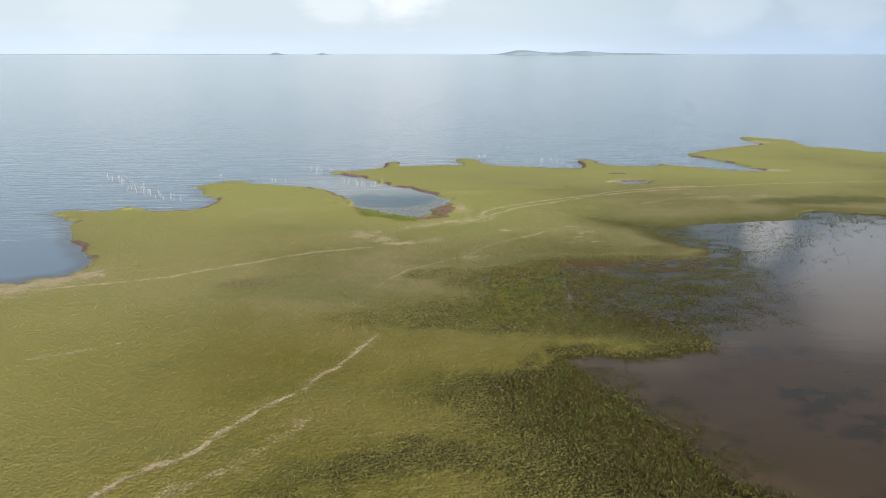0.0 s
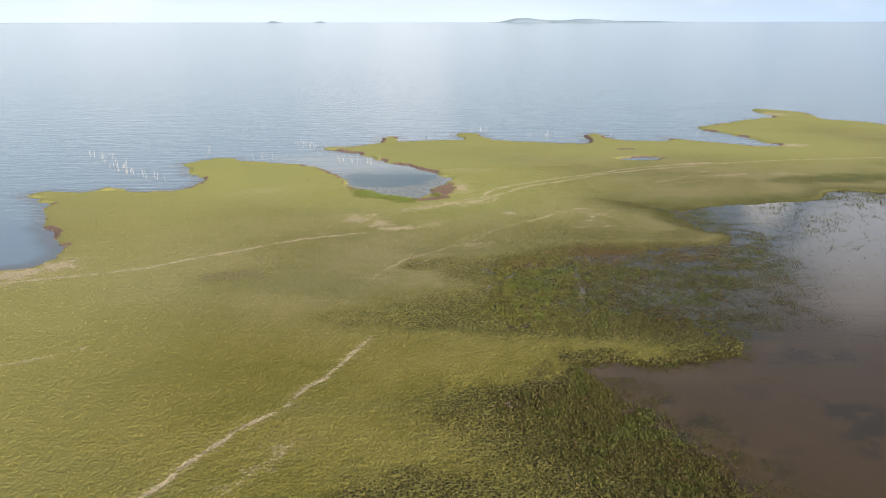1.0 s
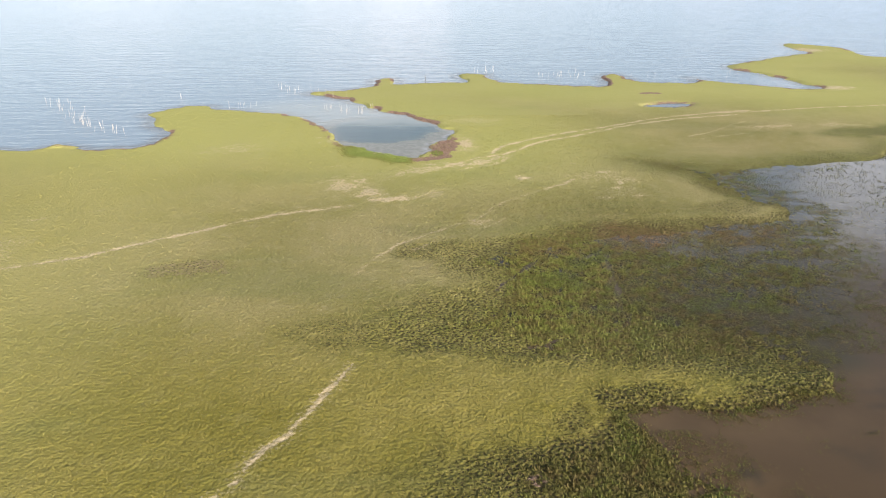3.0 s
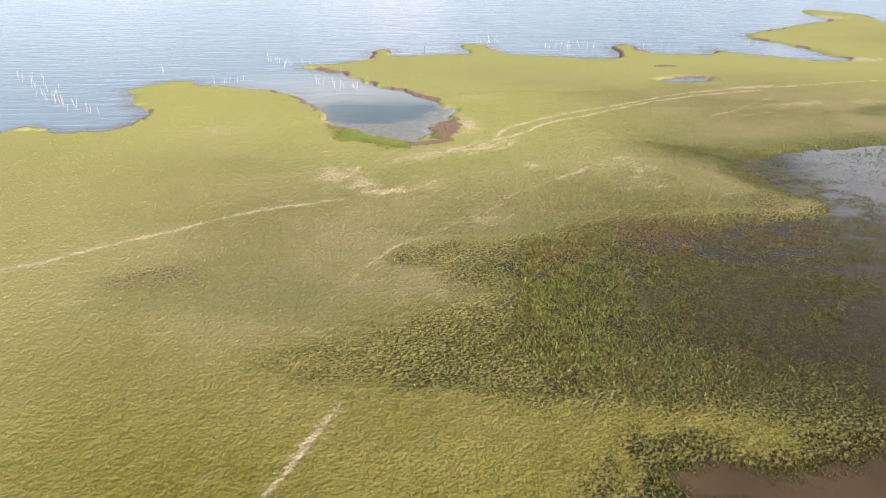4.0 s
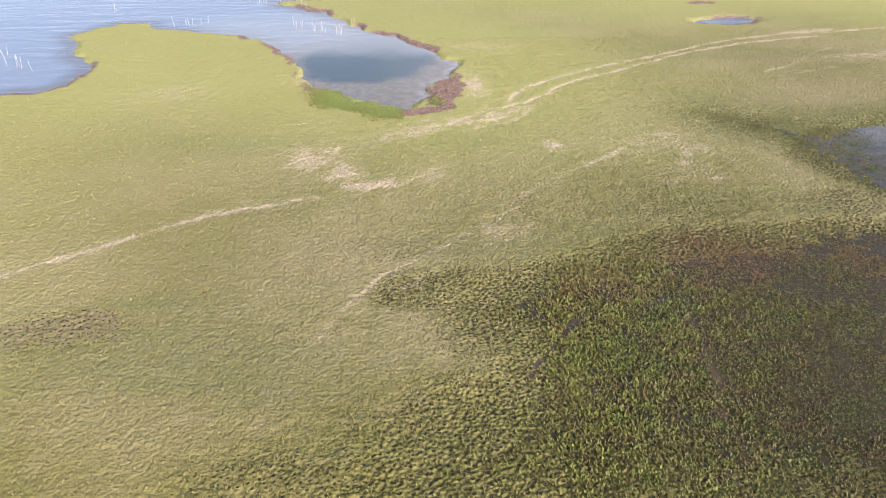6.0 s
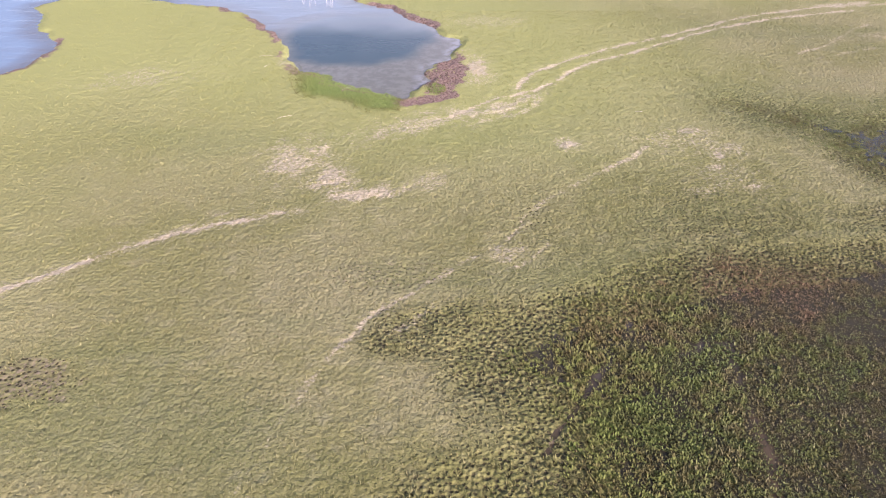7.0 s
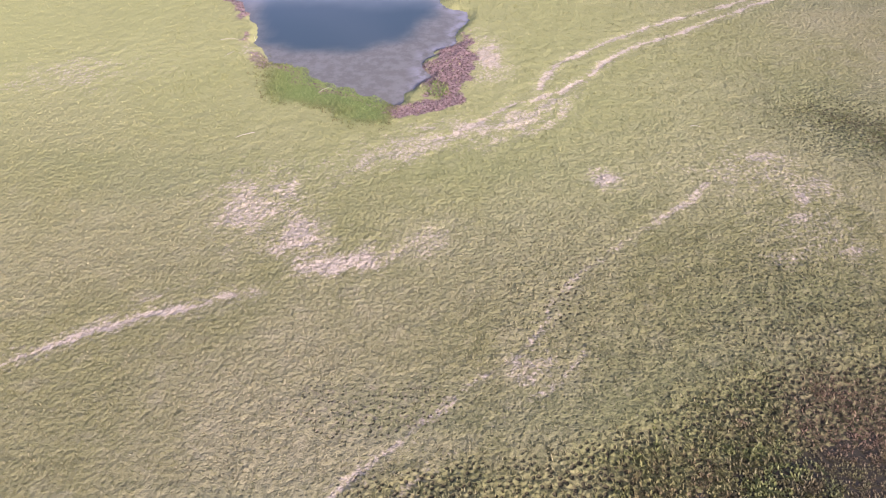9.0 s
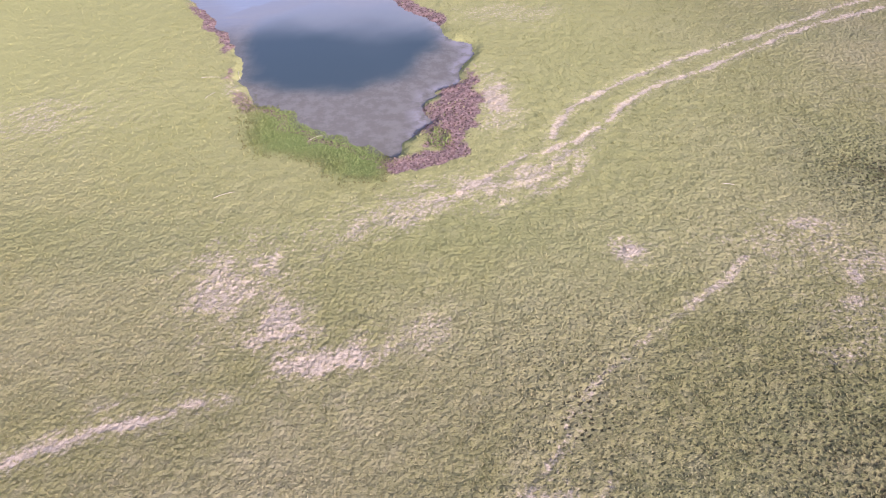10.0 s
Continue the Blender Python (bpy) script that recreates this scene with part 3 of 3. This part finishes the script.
# ---------------------------------------------------------------- sheets
def axis(lo, a, b, hi, fine, near, far, turn):
    """Coordinates: fine between a and b, then coarser outwards, faster past turn metres."""
    mid = list(np.arange(a, b, fine))
    up, s, v = [], fine, b
    while v < hi:
        up.append(v)
        s *= near if v - b < turn else far
        v += s
    down, s, v = [], fine, a
    while v > lo:
        s *= near if a - v < turn else far
        v -= s
        down.append(max(v, lo))
    return np.array(down[::-1] + mid + up + [hi])


def colour_layer(me, name, r, g, b):
    at = me.attributes.new(name, 'FLOAT_COLOR', 'POINT')
    at.data.foreach_set("color", np.stack([r, g, b, np.ones_like(r)], -1).astype(np.float32).ravel())


def sheet(name, xs, ys, Z, material):
    nx, ny = len(xs), len(ys)
    X, Y = np.meshgrid(xs, ys)
    me = bpy.data.meshes.new(name)
    i = (np.arange(ny - 1)[:, None] * nx + np.arange(nx - 1)[None]).ravel()
    quads = np.stack([i, i + 1, i + nx + 1, i + nx], -1)
    me.vertices.add(nx * ny)
    me.vertices.foreach_set("co", np.stack([X, Y, Z], -1).astype(np.float32).ravel())
    me.loops.add(quads.size)
    me.loops.foreach_set("vertex_index", quads.ravel().astype(np.int32))
    me.polygons.add(len(quads))
    me.polygons.foreach_set("loop_start", np.arange(0, quads.size, 4, dtype=np.int32))
    me.update()
    me.polygons.foreach_set("use_smooth", np.ones(len(quads), bool))
    me.materials.append(material)
    return new(name, me), me


GX = axis(-4800, -42, 46, 4800, 0.25, 1.016, 1.12, 110)
GY = axis(-1500, 62, 200, 4800, 0.25, 1.014, 1.12, 160)
MX, MY = np.meshgrid(GX, GY)
GROUND = fields(MX, MY)
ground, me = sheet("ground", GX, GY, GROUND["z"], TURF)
colour_layer(me, "cover_a", GROUND["path"].ravel(), GROUND["mud"].ravel(), GROUND["lush"].ravel())
colour_layer(me, "cover_b", GROUND["yellow"].ravel(), GROUND["rust"].ravel(), GROUND["fresh"].ravel())
tagged(ground, "grazed olive-green pasture with worn pale tracks and muddy banks", "ground", kind="structure")

WX = axis(-4800, -40, 62, 4800, 0.8, 1.02, 1.12, 120)
WY = axis(-1500, 58, 215, 4800, 0.8, 1.02, 1.12, 150)
QX, QY = np.meshgrid(WX, WY)
F = fields(QX, QY, False)
depth = WL + rise(QX, QY) - F["z"]
water, me = sheet("water", WX, WY, WL + rise(QX, QY), WATER)
in_lagoon = step(-30, -15, np.maximum(F["lagoon"], F["marsh"]))
inlet = step(1.35, 0.85, blob(QX, QY, -13, 196, 19, 19, 30))
mouth = step(204, 213, QY + 4 * (fbm(QX, QY, 6.0, 3) - 0.5)) * step(245, 228, QY) * step(-60, -45, QX) * step(0, -4, QX)
pool = step(1.14, 0.82, blob(QX, QY, -15.5, 204, 12.5, 12.5, -30) + 0.4 * (fbm(QX, QY, 5.0, 4) - 0.5))
deep = np.where(inlet > 0.02, np.maximum(pool, step(214, 222, QY)), step(0.05, 0.5, depth))
colour_layer(me, "cover_a", deep.ravel(), in_lagoon.ravel(), np.maximum(np.maximum(in_lagoon * 0.95, 0.85 * inlet), 0.85 * step(1.3, 0.5, blob(QX, QY, -86, 140, 17, 20, 20))).ravel())
weeds = step(0.50, 0.62, fbm(QX, QY, 5.0, 3)) * step(13, 3, F["lagoon"]) * step(92, 86, QY)
weeds = np.maximum(weeds, 0.95 * step(1.3, 0.6, blob(QX, QY, 46, 79, 6, 8) + 1.6 * (fbm(QX, QY, 4.0, 3) - 0.5)))
weeds = np.maximum(weeds, 0.6 * step(1.2, 0.6, blob(QX, QY, 47, 96, 6, 2.5) + 1.6 * (fbm(QX, QY, 4.0, 3) - 0.5)))
weeds = weeds * step(0.46, 0.60, fbm(QX, QY * 1.6, 2.4, 3))
weeds = np.maximum(weeds, step(2.2, 0.5, F["lake"] + 1.5 * (fbm(QX, QY, 1.5, 2) - 0.5)) * step(-8, -4, QX) * inlet * (F["lake"] > 0))
weedy = step(-2, 3, F["marsh"]) * step(60, 44, QX) * step(156, 146, QY) * (1 - F["wade"])
colour_layer(me, "cover_b", weeds.ravel(), np.maximum(weedy, mouth).ravel(), inlet.ravel())
tagged(water, "pale blue rippled lake and still muddy lagoon", "water", kind="structure")


# ---------------------------------------------------------------- grass and marsh plants
def sampled(layer, X, Y):
    """A ground layer at plan points, read off the ground sheet."""
    i = np.clip(np.searchsorted(GX, X) - 1, 0, len(GX) - 2)
    j = np.clip(np.searchsorted(GY, Y) - 1, 0, len(GY) - 2)
    u, v = (X - GX[i]) / (GX[i + 1] - GX[i]), (Y - GY[j]) / (GY[j + 1] - GY[j])
    return (layer[j, i] * (1 - u) + layer[j, i + 1] * u) * (1 - v) + (layer[j + 1, i] * (1 - u) + layer[j + 1, i + 1] * u) * v


def leafy(name, X, Y, size, count, lean, width, material, rng, folded):
    """Clumps of blades at plan points, joined into one mesh."""
    n = len(X)
    Z = np.maximum(sampled(GROUND["z"], X, Y), WL + 0.035)
    turn = rng.rand(n, count) * 2 * math.pi
    out = np.minimum(lean * (0.5 + rng.rand(n, count)), 1.45)
    tall = size[:, None] * (0.6 + 0.7 * rng.rand(n, count))
    half = width * size[:, None] * (0.7 + 0.6 * rng.rand(n, count))
    c, s = np.cos(turn), np.sin(turn)
    r0 = size[:, None] * 0.45 * rng.rand(n, count)
    bx, by, bz = X[:, None] + c * r0, Y[:, None] + s * r0, np.repeat(Z[:, None] - 0.03, count, 1)
    reach = tall * np.sin(out)
    tx, ty, tz = bx + c * reach, by + s * reach, bz + 0.03 + tall * np.cos(out)
    if folded:
        mx_, my_, mz_ = bx + 0.5 * c * reach, by + 0.5 * s * reach, bz + 0.62 * (tz - bz)
        v = np.stack([np.stack([bx, by, bz], -1), np.stack([mx_ - s * half, my_ + c * half, mz_], -1),
                      np.stack([tx, ty, tz], -1), np.stack([mx_ + s * half, my_ - c * half, mz_], -1)], 2)
        k = 4
        tri = np.array([[0, 3, 1], [1, 3, 2]])
    else:
        v = np.stack([np.stack([bx - s * half, by + c * half, bz], -1), np.stack([bx + s * half, by - c * half, bz], -1),
                      np.stack([tx, ty, tz], -1)], 2)
        k = 3
        tri = np.array([[0, 1, 2]])
    v = v.reshape(-1, 3)
    faces = (np.arange(n * count)[:, None, None] * k + tri[None]).reshape(-1, 3)
    me = bpy.data.meshes.new(name)
    me.vertices.add(len(v))
    me.vertices.foreach_set("co", v.astype(np.float32).ravel())
    me.loops.add(faces.size)
    me.loops.foreach_set("vertex_index", faces.ravel().astype(np.int32))
    me.polygons.add(len(faces))
    me.polygons.foreach_set("loop_start", np.arange(0, faces.size, 3, dtype=np.int32))
    me.update()
    me.materials.append(material)
    wide = count * k
    for layer, names in (("cover_a", ("path", "mud", "lush")), ("cover_b", ("yellow", "rust", "fresh"))):
        colour_layer(me, layer, *[np.repeat(sampled(GROUND[q], X, Y), wide) for q in names])
    return new(name, me)


rng = np.random.RandomState(11)


def scatter(x0, x1, y0, y1, per_metre):
    n = int((x1 - x0) * (y1 - y0) * per_metre)
    return x0 + (x1 - x0) * rng.rand(n), y0 + (y1 - y0) * rng.rand(n)


def pasture_grass():
    parts = [scatter(-36, 36, 60, 110, 7.0), scatter(-38, 36, 110, 218, 8.0), scatter(-75, -38, 66, 225, 3.0), scatter(36, 80, 140, 225, 3.0)]
    X, Y = np.concatenate([p[0] for p in parts]), np.concatenate([p[1] for p in parts])
    g = {k: sampled(GROUND[k], X, Y) for k in ("lake", "lagoon", "marsh", "path", "mud", "lush", "wade", "z")}
    keep = (g["z"] > WL + 0.02) & (g["marsh"] + 12 * (rng.rand(len(X)) - 0.5) < 3.0) & (g["lagoon"] < -1)
    keep &= rng.rand(len(X)) > np.clip(1.5 * g["path"] + 0.9 * g["mud"], 0, 0.97)
    X, Y, lush = X[keep], Y[keep], g["lush"][keep]
    size = (0.10 + 0.09 * rng.rand(len(X)) ** 2) * (1 + 0.75 * lush)
    size = size * (0.75 + 0.6 * fbm(X, Y, 1.6, 2))
    return leafy("grass", X, Y, size, 5, 0.75, 0.22, BLADES, rng, False)


def marsh_plants():
    parts = [scatter(-12, 48, 98, 150, 74.0), scatter(48, 66, 98, 182, 75.0), scatter(34, 48, 150, 182, 90.0), scatter(-16, 60, 50, 98, 62.0), scatter(60, 125, 140, 192, 16.0), scatter(60, 100, 95, 140, 3.0), scatter(-28, 1, 170, 192, 85.0)]
    X, Y = np.concatenate([p[0] for p in parts]), np.concatenate([p[1] for p in parts])
    g = {k: sampled(GROUND[k], X, Y) for k in ("lagoon", "marsh", "mud", "wade", "lake", "fresh", "ridge")}
    n1, n2 = fbm(X, Y, 7.0, 3), fbm(X, Y, 1.8, 2)
    far = step(0, 28, X - 42 - 14 * step(120, 150, Y) + 18 * (n1 - 0.5))          # thinning towards the open water
    inner = 6.0 * step(14, 4, X)                                      # turf reaches further in at the western end
    thick = (0.15 * step(-3.0, 2.0, g["marsh"] - inner + 4 * (n2 - 0.5)) + 0.85 * step(-1.0, 6.5, g["marsh"] - inner + 6 * (n2 - 0.5))) * np.clip(1 - 0.95 * far ** 0.8 * (0.55 + 0.9 * n2), 0, 1)
    south = step(-17 + 15.5 * g["ridge"], -3.0 + 2.7 * g["ridge"], g["lagoon"] + (5 - 3.5 * g["ridge"]) * (n2 - 0.5)) * (Y < 100) * (g["marsh"] < 0)
    south = south * (1 - step(-1.5, 2.5, g["lagoon"] + 5 * (n1 - 0.5)))
    mats = step(0.47, 0.60, n1 + 0.35 * (n2 - 0.5)) * step(-0.5, 1.0, g["lagoon"]) * step(9, 1, g["lagoon"]) * 0.7 * (Y < 91)
    mats = np.maximum(mats, 0.8 * step(0.36, 0.55, n1 + 0.4 * (n2 - 0.5)) * step(66, 78, X) * step(168, 176, Y) * step(189, 185, Y - 0.02 * X) * step(-2, 1, g["lagoon"]))
    mats = np.maximum(mats, step(0.40, 0.62, n1 + 0.5 * (n2 - 0.5)) * step(-3, 0.5, g["lagoon"]) * step(24, 2, g["lagoon"]) * 0.6 * (Y > 120))
    p = np.maximum(np.maximum(thick * np.where(Y > 104, step(16, 0, g["lagoon"] + 10 * (n1 - 0.5)), g["lagoon"] < 2), south), mats)
    p = np.maximum(p, 0.9 * g["fresh"] * (g["lake"] < 0.3 + 2.2 * (n2 - 0.45))) * (1 - 0.85 * g["wade"])
    wet = (Y > 98) * step(2, 9, X)
    clump = step(0.40, 0.56, fbm(X + 0.4 * Y, Y, 0.8, 2))
    patch = step(0.34, 0.56, fbm(X, 1.5 * Y, 3.2, 3))
    thin = np.clip(0.22 + 0.20 * step(124, 134, Y) * step(5, 14, X) + 0.50 * step(24, 50, X) * step(160, 150, Y), 0, 0.90)
    p = p * (1 - wet * thin * (1 - patch)) * (1 - (0.55 - 0.05 * wet) * (1 - clump) * np.maximum(Y < 98, wet))
    p = p * (1 - 0.82 * step(50, 65, X + 10 * (n1 - 0.5)) * (X < 66))
    keep = rng.rand(len(X)) < p
    X, Y, open_water = X[keep], Y[keep], np.maximum(step(-2, 3, g["lagoon"][keep]), far[keep] * (g["marsh"][keep] > 0))
    size = (0.10 + 0.10 * rng.rand(len(X)) ** 1.5) * (1 - 0.2 * open_water) * (0.85 + 0.7 * (fbm(X, Y, 2.2, 2) - 0.3))
    flat = np.maximum(step(10, 38, X) * (Y > 98), open_water)
    size = size * (1.55 - 0.55 * flat) * (1 + 1.2 * step(62, 80, X)) * (1 - 0.30 * g["fresh"][keep])
    return leafy("marsh_plants", X, Y, size, 3, (0.85 + 0.5 * flat)[:, None], 0.19, LEAVES, rng, True)


tagged(pasture_grass(), "short grazed olive-green grass in small tufts", "grass", kind="stuff")
tagged(marsh_plants(), "dark green broad-leaved marsh plants standing in shallow water", "marsh plants", kind="stuff")


def clods():
    """Kicked-up lumps of earth on the trodden ground, each a small uneven eight-sided lump."""
    parts = [scatter(-8, 8, 176, 202, 14.0), scatter(-26, 0, 150, 176, 9.0), scatter(0, 16, 160, 182, 6.0), scatter(22, 38, 150, 168, 4.0), scatter(-30, -20, 186, 200, 8.0)]
    X, Y = np.concatenate([p[0] for p in parts]), np.concatenate([p[1] for p in parts])
    g = {k: sampled(GROUND[k], X, Y) for k in ("path", "mud", "z", "lake")}
    keep = (rng.rand(len(X)) < np.maximum(0.8 * g["mud"], 0.35 * g["path"])) & (g["lake"] < 0.3) & (g["mud"] + g["path"] > 0.4)
    X, Y, Z = X[keep], Y[keep], g["z"][keep]
    n = len(X)
    r = 0.05 + 0.11 * rng.rand(n, 1) ** 2
    turn = rng.rand(n, 1) * 2 * math.pi + np.array([[0, 1.57, 3.14, 4.71]])
    ring = r * (0.8 + 0.5 * rng.rand(n, 4))
    v = np.zeros((n, 6, 3))
    v[:, :4, 0], v[:, :4, 1], v[:, :4, 2] = X[:, None] + ring * np.cos(turn), Y[:, None] + ring * np.sin(turn), Z[:, None] + 0.3 * r
    v[:, 4], v[:, 5] = np.stack([X, Y, Z + 0.9 * r[:, 0]], -1), np.stack([X, Y, Z - 0.5 * r[:, 0]], -1)
    tri = np.array([[0, 1, 4], [1, 2, 4], [2, 3, 4], [3, 0, 4], [1, 0, 5], [2, 1, 5], [3, 2, 5], [0, 3, 5]])
    faces = (np.arange(n)[:, None, None] * 6 + tri[None]).reshape(-1, 3)
    me = bpy.data.meshes.new("clods")
    me.from_pydata(v.reshape(-1, 3).tolist(), [], faces.tolist())
    me.materials.append(TURF)
    for layer, names in (("cover_a", ("path", "mud", "lush")), ("cover_b", ("yellow", "rust", "fresh"))):
        colour_layer(me, layer, *[np.repeat(sampled(GROUND[q], X, Y), 6) for q in names])
    return new("clods", me)


tagged(clods(), "small dry lumps of trodden brown earth", "clods", kind="stuff")


# ---------------------------------------------------------------- stakes, reeds and the far shore
def rod(name, points, radius, material, sides=6, tip=0.7):
    """A slightly bent, tapering rod along points, closed at both ends."""
    bm = bmesh.new()
    rings = []
    for k, p in enumerate(points):
        d = (Vector(points[min(k + 1, len(points) - 1)]) - Vector(points[max(k - 1, 0)])).normalized()
        u = d.orthogonal().normalized()
        w = d.cross(u)
        r = radius * (1 + (tip - 1) * k / (len(points) - 1))
        rings.append([bm.verts.new(Vector(p) + r * (math.cos(a) * u + math.sin(a) * w)) for a in (2 * math.pi * i / sides for i in range(sides))])
    for a, b in zip(rings[:-1], rings[1:]):
        for i in range(sides):
            bm.faces.new((a[i], a[(i + 1) % sides], b[(i + 1) % sides], b[i]))
    bm.faces.new(rings[0][::-1])
    bm.faces.new(rings[-1])
    for f in bm.faces:
        f.smooth = len(f.verts) == 4
    me = bpy.data.meshes.new(name)
    bm.to_mesh(me)
    bm.free()
    me.materials.append(material)
    return me


pick = random.Random(4)
STAKES = [rod("stake", [(0, 0, -1.2), (b, 0, 0.2), (1.7 * b, 0.02, 1.0), (b, 0.04, h)], 0.03, STAKE) for b, h in ((0.03, 1.5), (-0.05, 1.9), (0.07, 2.3))]
# rows of old net stakes: from, to, spread, how many
ROWS_OF_STAKES = [(-112, 238, -96, 219, 3.0, 15), (-96, 218, -86, 207, 2.5, 13), (-88, 209, -76, 198, 2.0, 11), (-60, 228, -53, 231, 1.6, 6),
                  (-77, 240, -76, 242, 1.0, 2), (-52, 258, -44, 247, 2.0, 12), (-41, 249, -29, 241, 1.5, 6), (-34, 228, -22, 221, 2.2, 14),
                  (-26, 219, -20, 229, 1.6, 6), (9, 282, 16, 290, 2.5, 8), (29, 274, 42, 275, 3.0, 16), (60, 274, 66, 275, 2.0, 3),
                  (90, 276, 96, 280, 2.0, 3), (-140, 205, -120, 170, 8.0, 4)]
for x0, y0, x1, y1, wide, count in ROWS_OF_STAKES:
    for k in range(count):
        u = (k + pick.random()) / count
        ob = new("net_stake", STAKES[pick.randrange(3)])
        lean = pick.gauss(0, 9)
        ob.matrix_world = pose(x0 + (x1 - x0) * u + pick.gauss(0, wide / 2), y0 + (y1 - y0) * u + pick.gauss(0, wide / 2), WL, pick.gauss(0, 8), lean, pick.uniform(0, 360))
        tagged(ob, "bleached wooden net stake " + ("leaning in" if abs(lean) > 9 else "standing in") + " the shallow lake water", "stake", "net stakes in the lake")
dark_post = new("mooring_post", rod("mooring_post", [(0, 0, -1), (0.03, 0, 0.4), (0.0, 0.02, 1.5)], 0.11, plain_material("wet_wood", (0.05, 0.045, 0.04), (0.10, 0.09, 0.08), 5.0)))
dark_post.matrix_world = pose(-8, 272, WL)
tagged(dark_post, "dark wet wooden post standing in the lake", "post")

# loose bleached reeds: x, y, length, turn
REEDS = [(-29, 194.5, 2.2, 5), (-28, 190.5, 1.6, 60), (-26, 195.5, 2.0, 110), (-15, 182, 1.7, 40), (-22, 172.5, 2.0, 30), (24.3, 174, 1.1, -5),
         (-101, 170, 2.5, 100), (-98, 157, 4.5, -30), (-6, 169, 1.2, 70)]
for x, y, length, turn in REEDS:
    z = max(float(sampled(GROUND["z"], np.array([x]), np.array([y]))[0]) + 0.10, WL + 0.03)
    ob = new("dry_reed", rod("dry_reed", [(-length / 2, 0, 0), (-length / 6, 0.05, 0.05), (length / 5, 0.03, 0.04), (length / 2, -0.04, 0.0)], 0.022, STRAW))
    ob.matrix_world = pose(x, y, z, 0, 0, turn)
    tagged(ob, "bleached dry reed stalk lying on the shore", "reed", "loose reeds")


def hills(name, x0, x1, y, tops, jag):
    """A far wooded ridge: a closed mesh with a rounded section and an uneven crest."""
    bm = bmesh.new()
    n = 60
    rows = []
    for i in range(n + 1):
        u = i / n
        h = sum(a * math.exp(-((u - c) / w) ** 2) for c, w, a in tops) * min(1, 8 * u, 8 * (1 - u))
        h += jag * noise.noise(Vector((u * 40, y, 0.5))) * min(1, 6 * u, 6 * (1 - u)) + 0.5
        x = x0 + (x1 - x0) * u
        base = float(rise(np.array([x]), np.array([y]))[0]) + WL
        rows.append([bm.verts.new((x, y + dy, base + dz)) for dy, dz in ((-60, -3), (-35, h * 0.55), (0, h), (60, h * 0.4), (90, -3))])
    for a, b in zip(rows[:-1], rows[1:]):
        for k in range(4):
            bm.faces.new((a[k], b[k], b[k + 1], a[k + 1]))
    for f in bm.faces:
        f.smooth = True
    me = bpy.data.meshes.new(name)
    bm.to_mesh(me)
    bm.free()
    me.materials.append(HILL)
    return new(name, me)


for x0, x1, tops, jag in ((-1085, -985, [(0.3, 0.3, 10)], 1.5), (-815, -735, [(0.5, 0.3, 7)], 1.2),
                          (230, 1420, [(0.18, 0.09, 17), (0.09, 0.08, 9), (0.48, 0.10, 11), (0.36, 0.2, 8), (0.72, 0.2, 7)], 2.0),
                          (-3300, -1090, [(0.5, 0.6, 1.0)], 0.8)):
    tagged(hills("backdrop_hills", x0, x1, 4450, tops, jag), "low hazy blue wooded island on the horizon", "island", kind="structure")
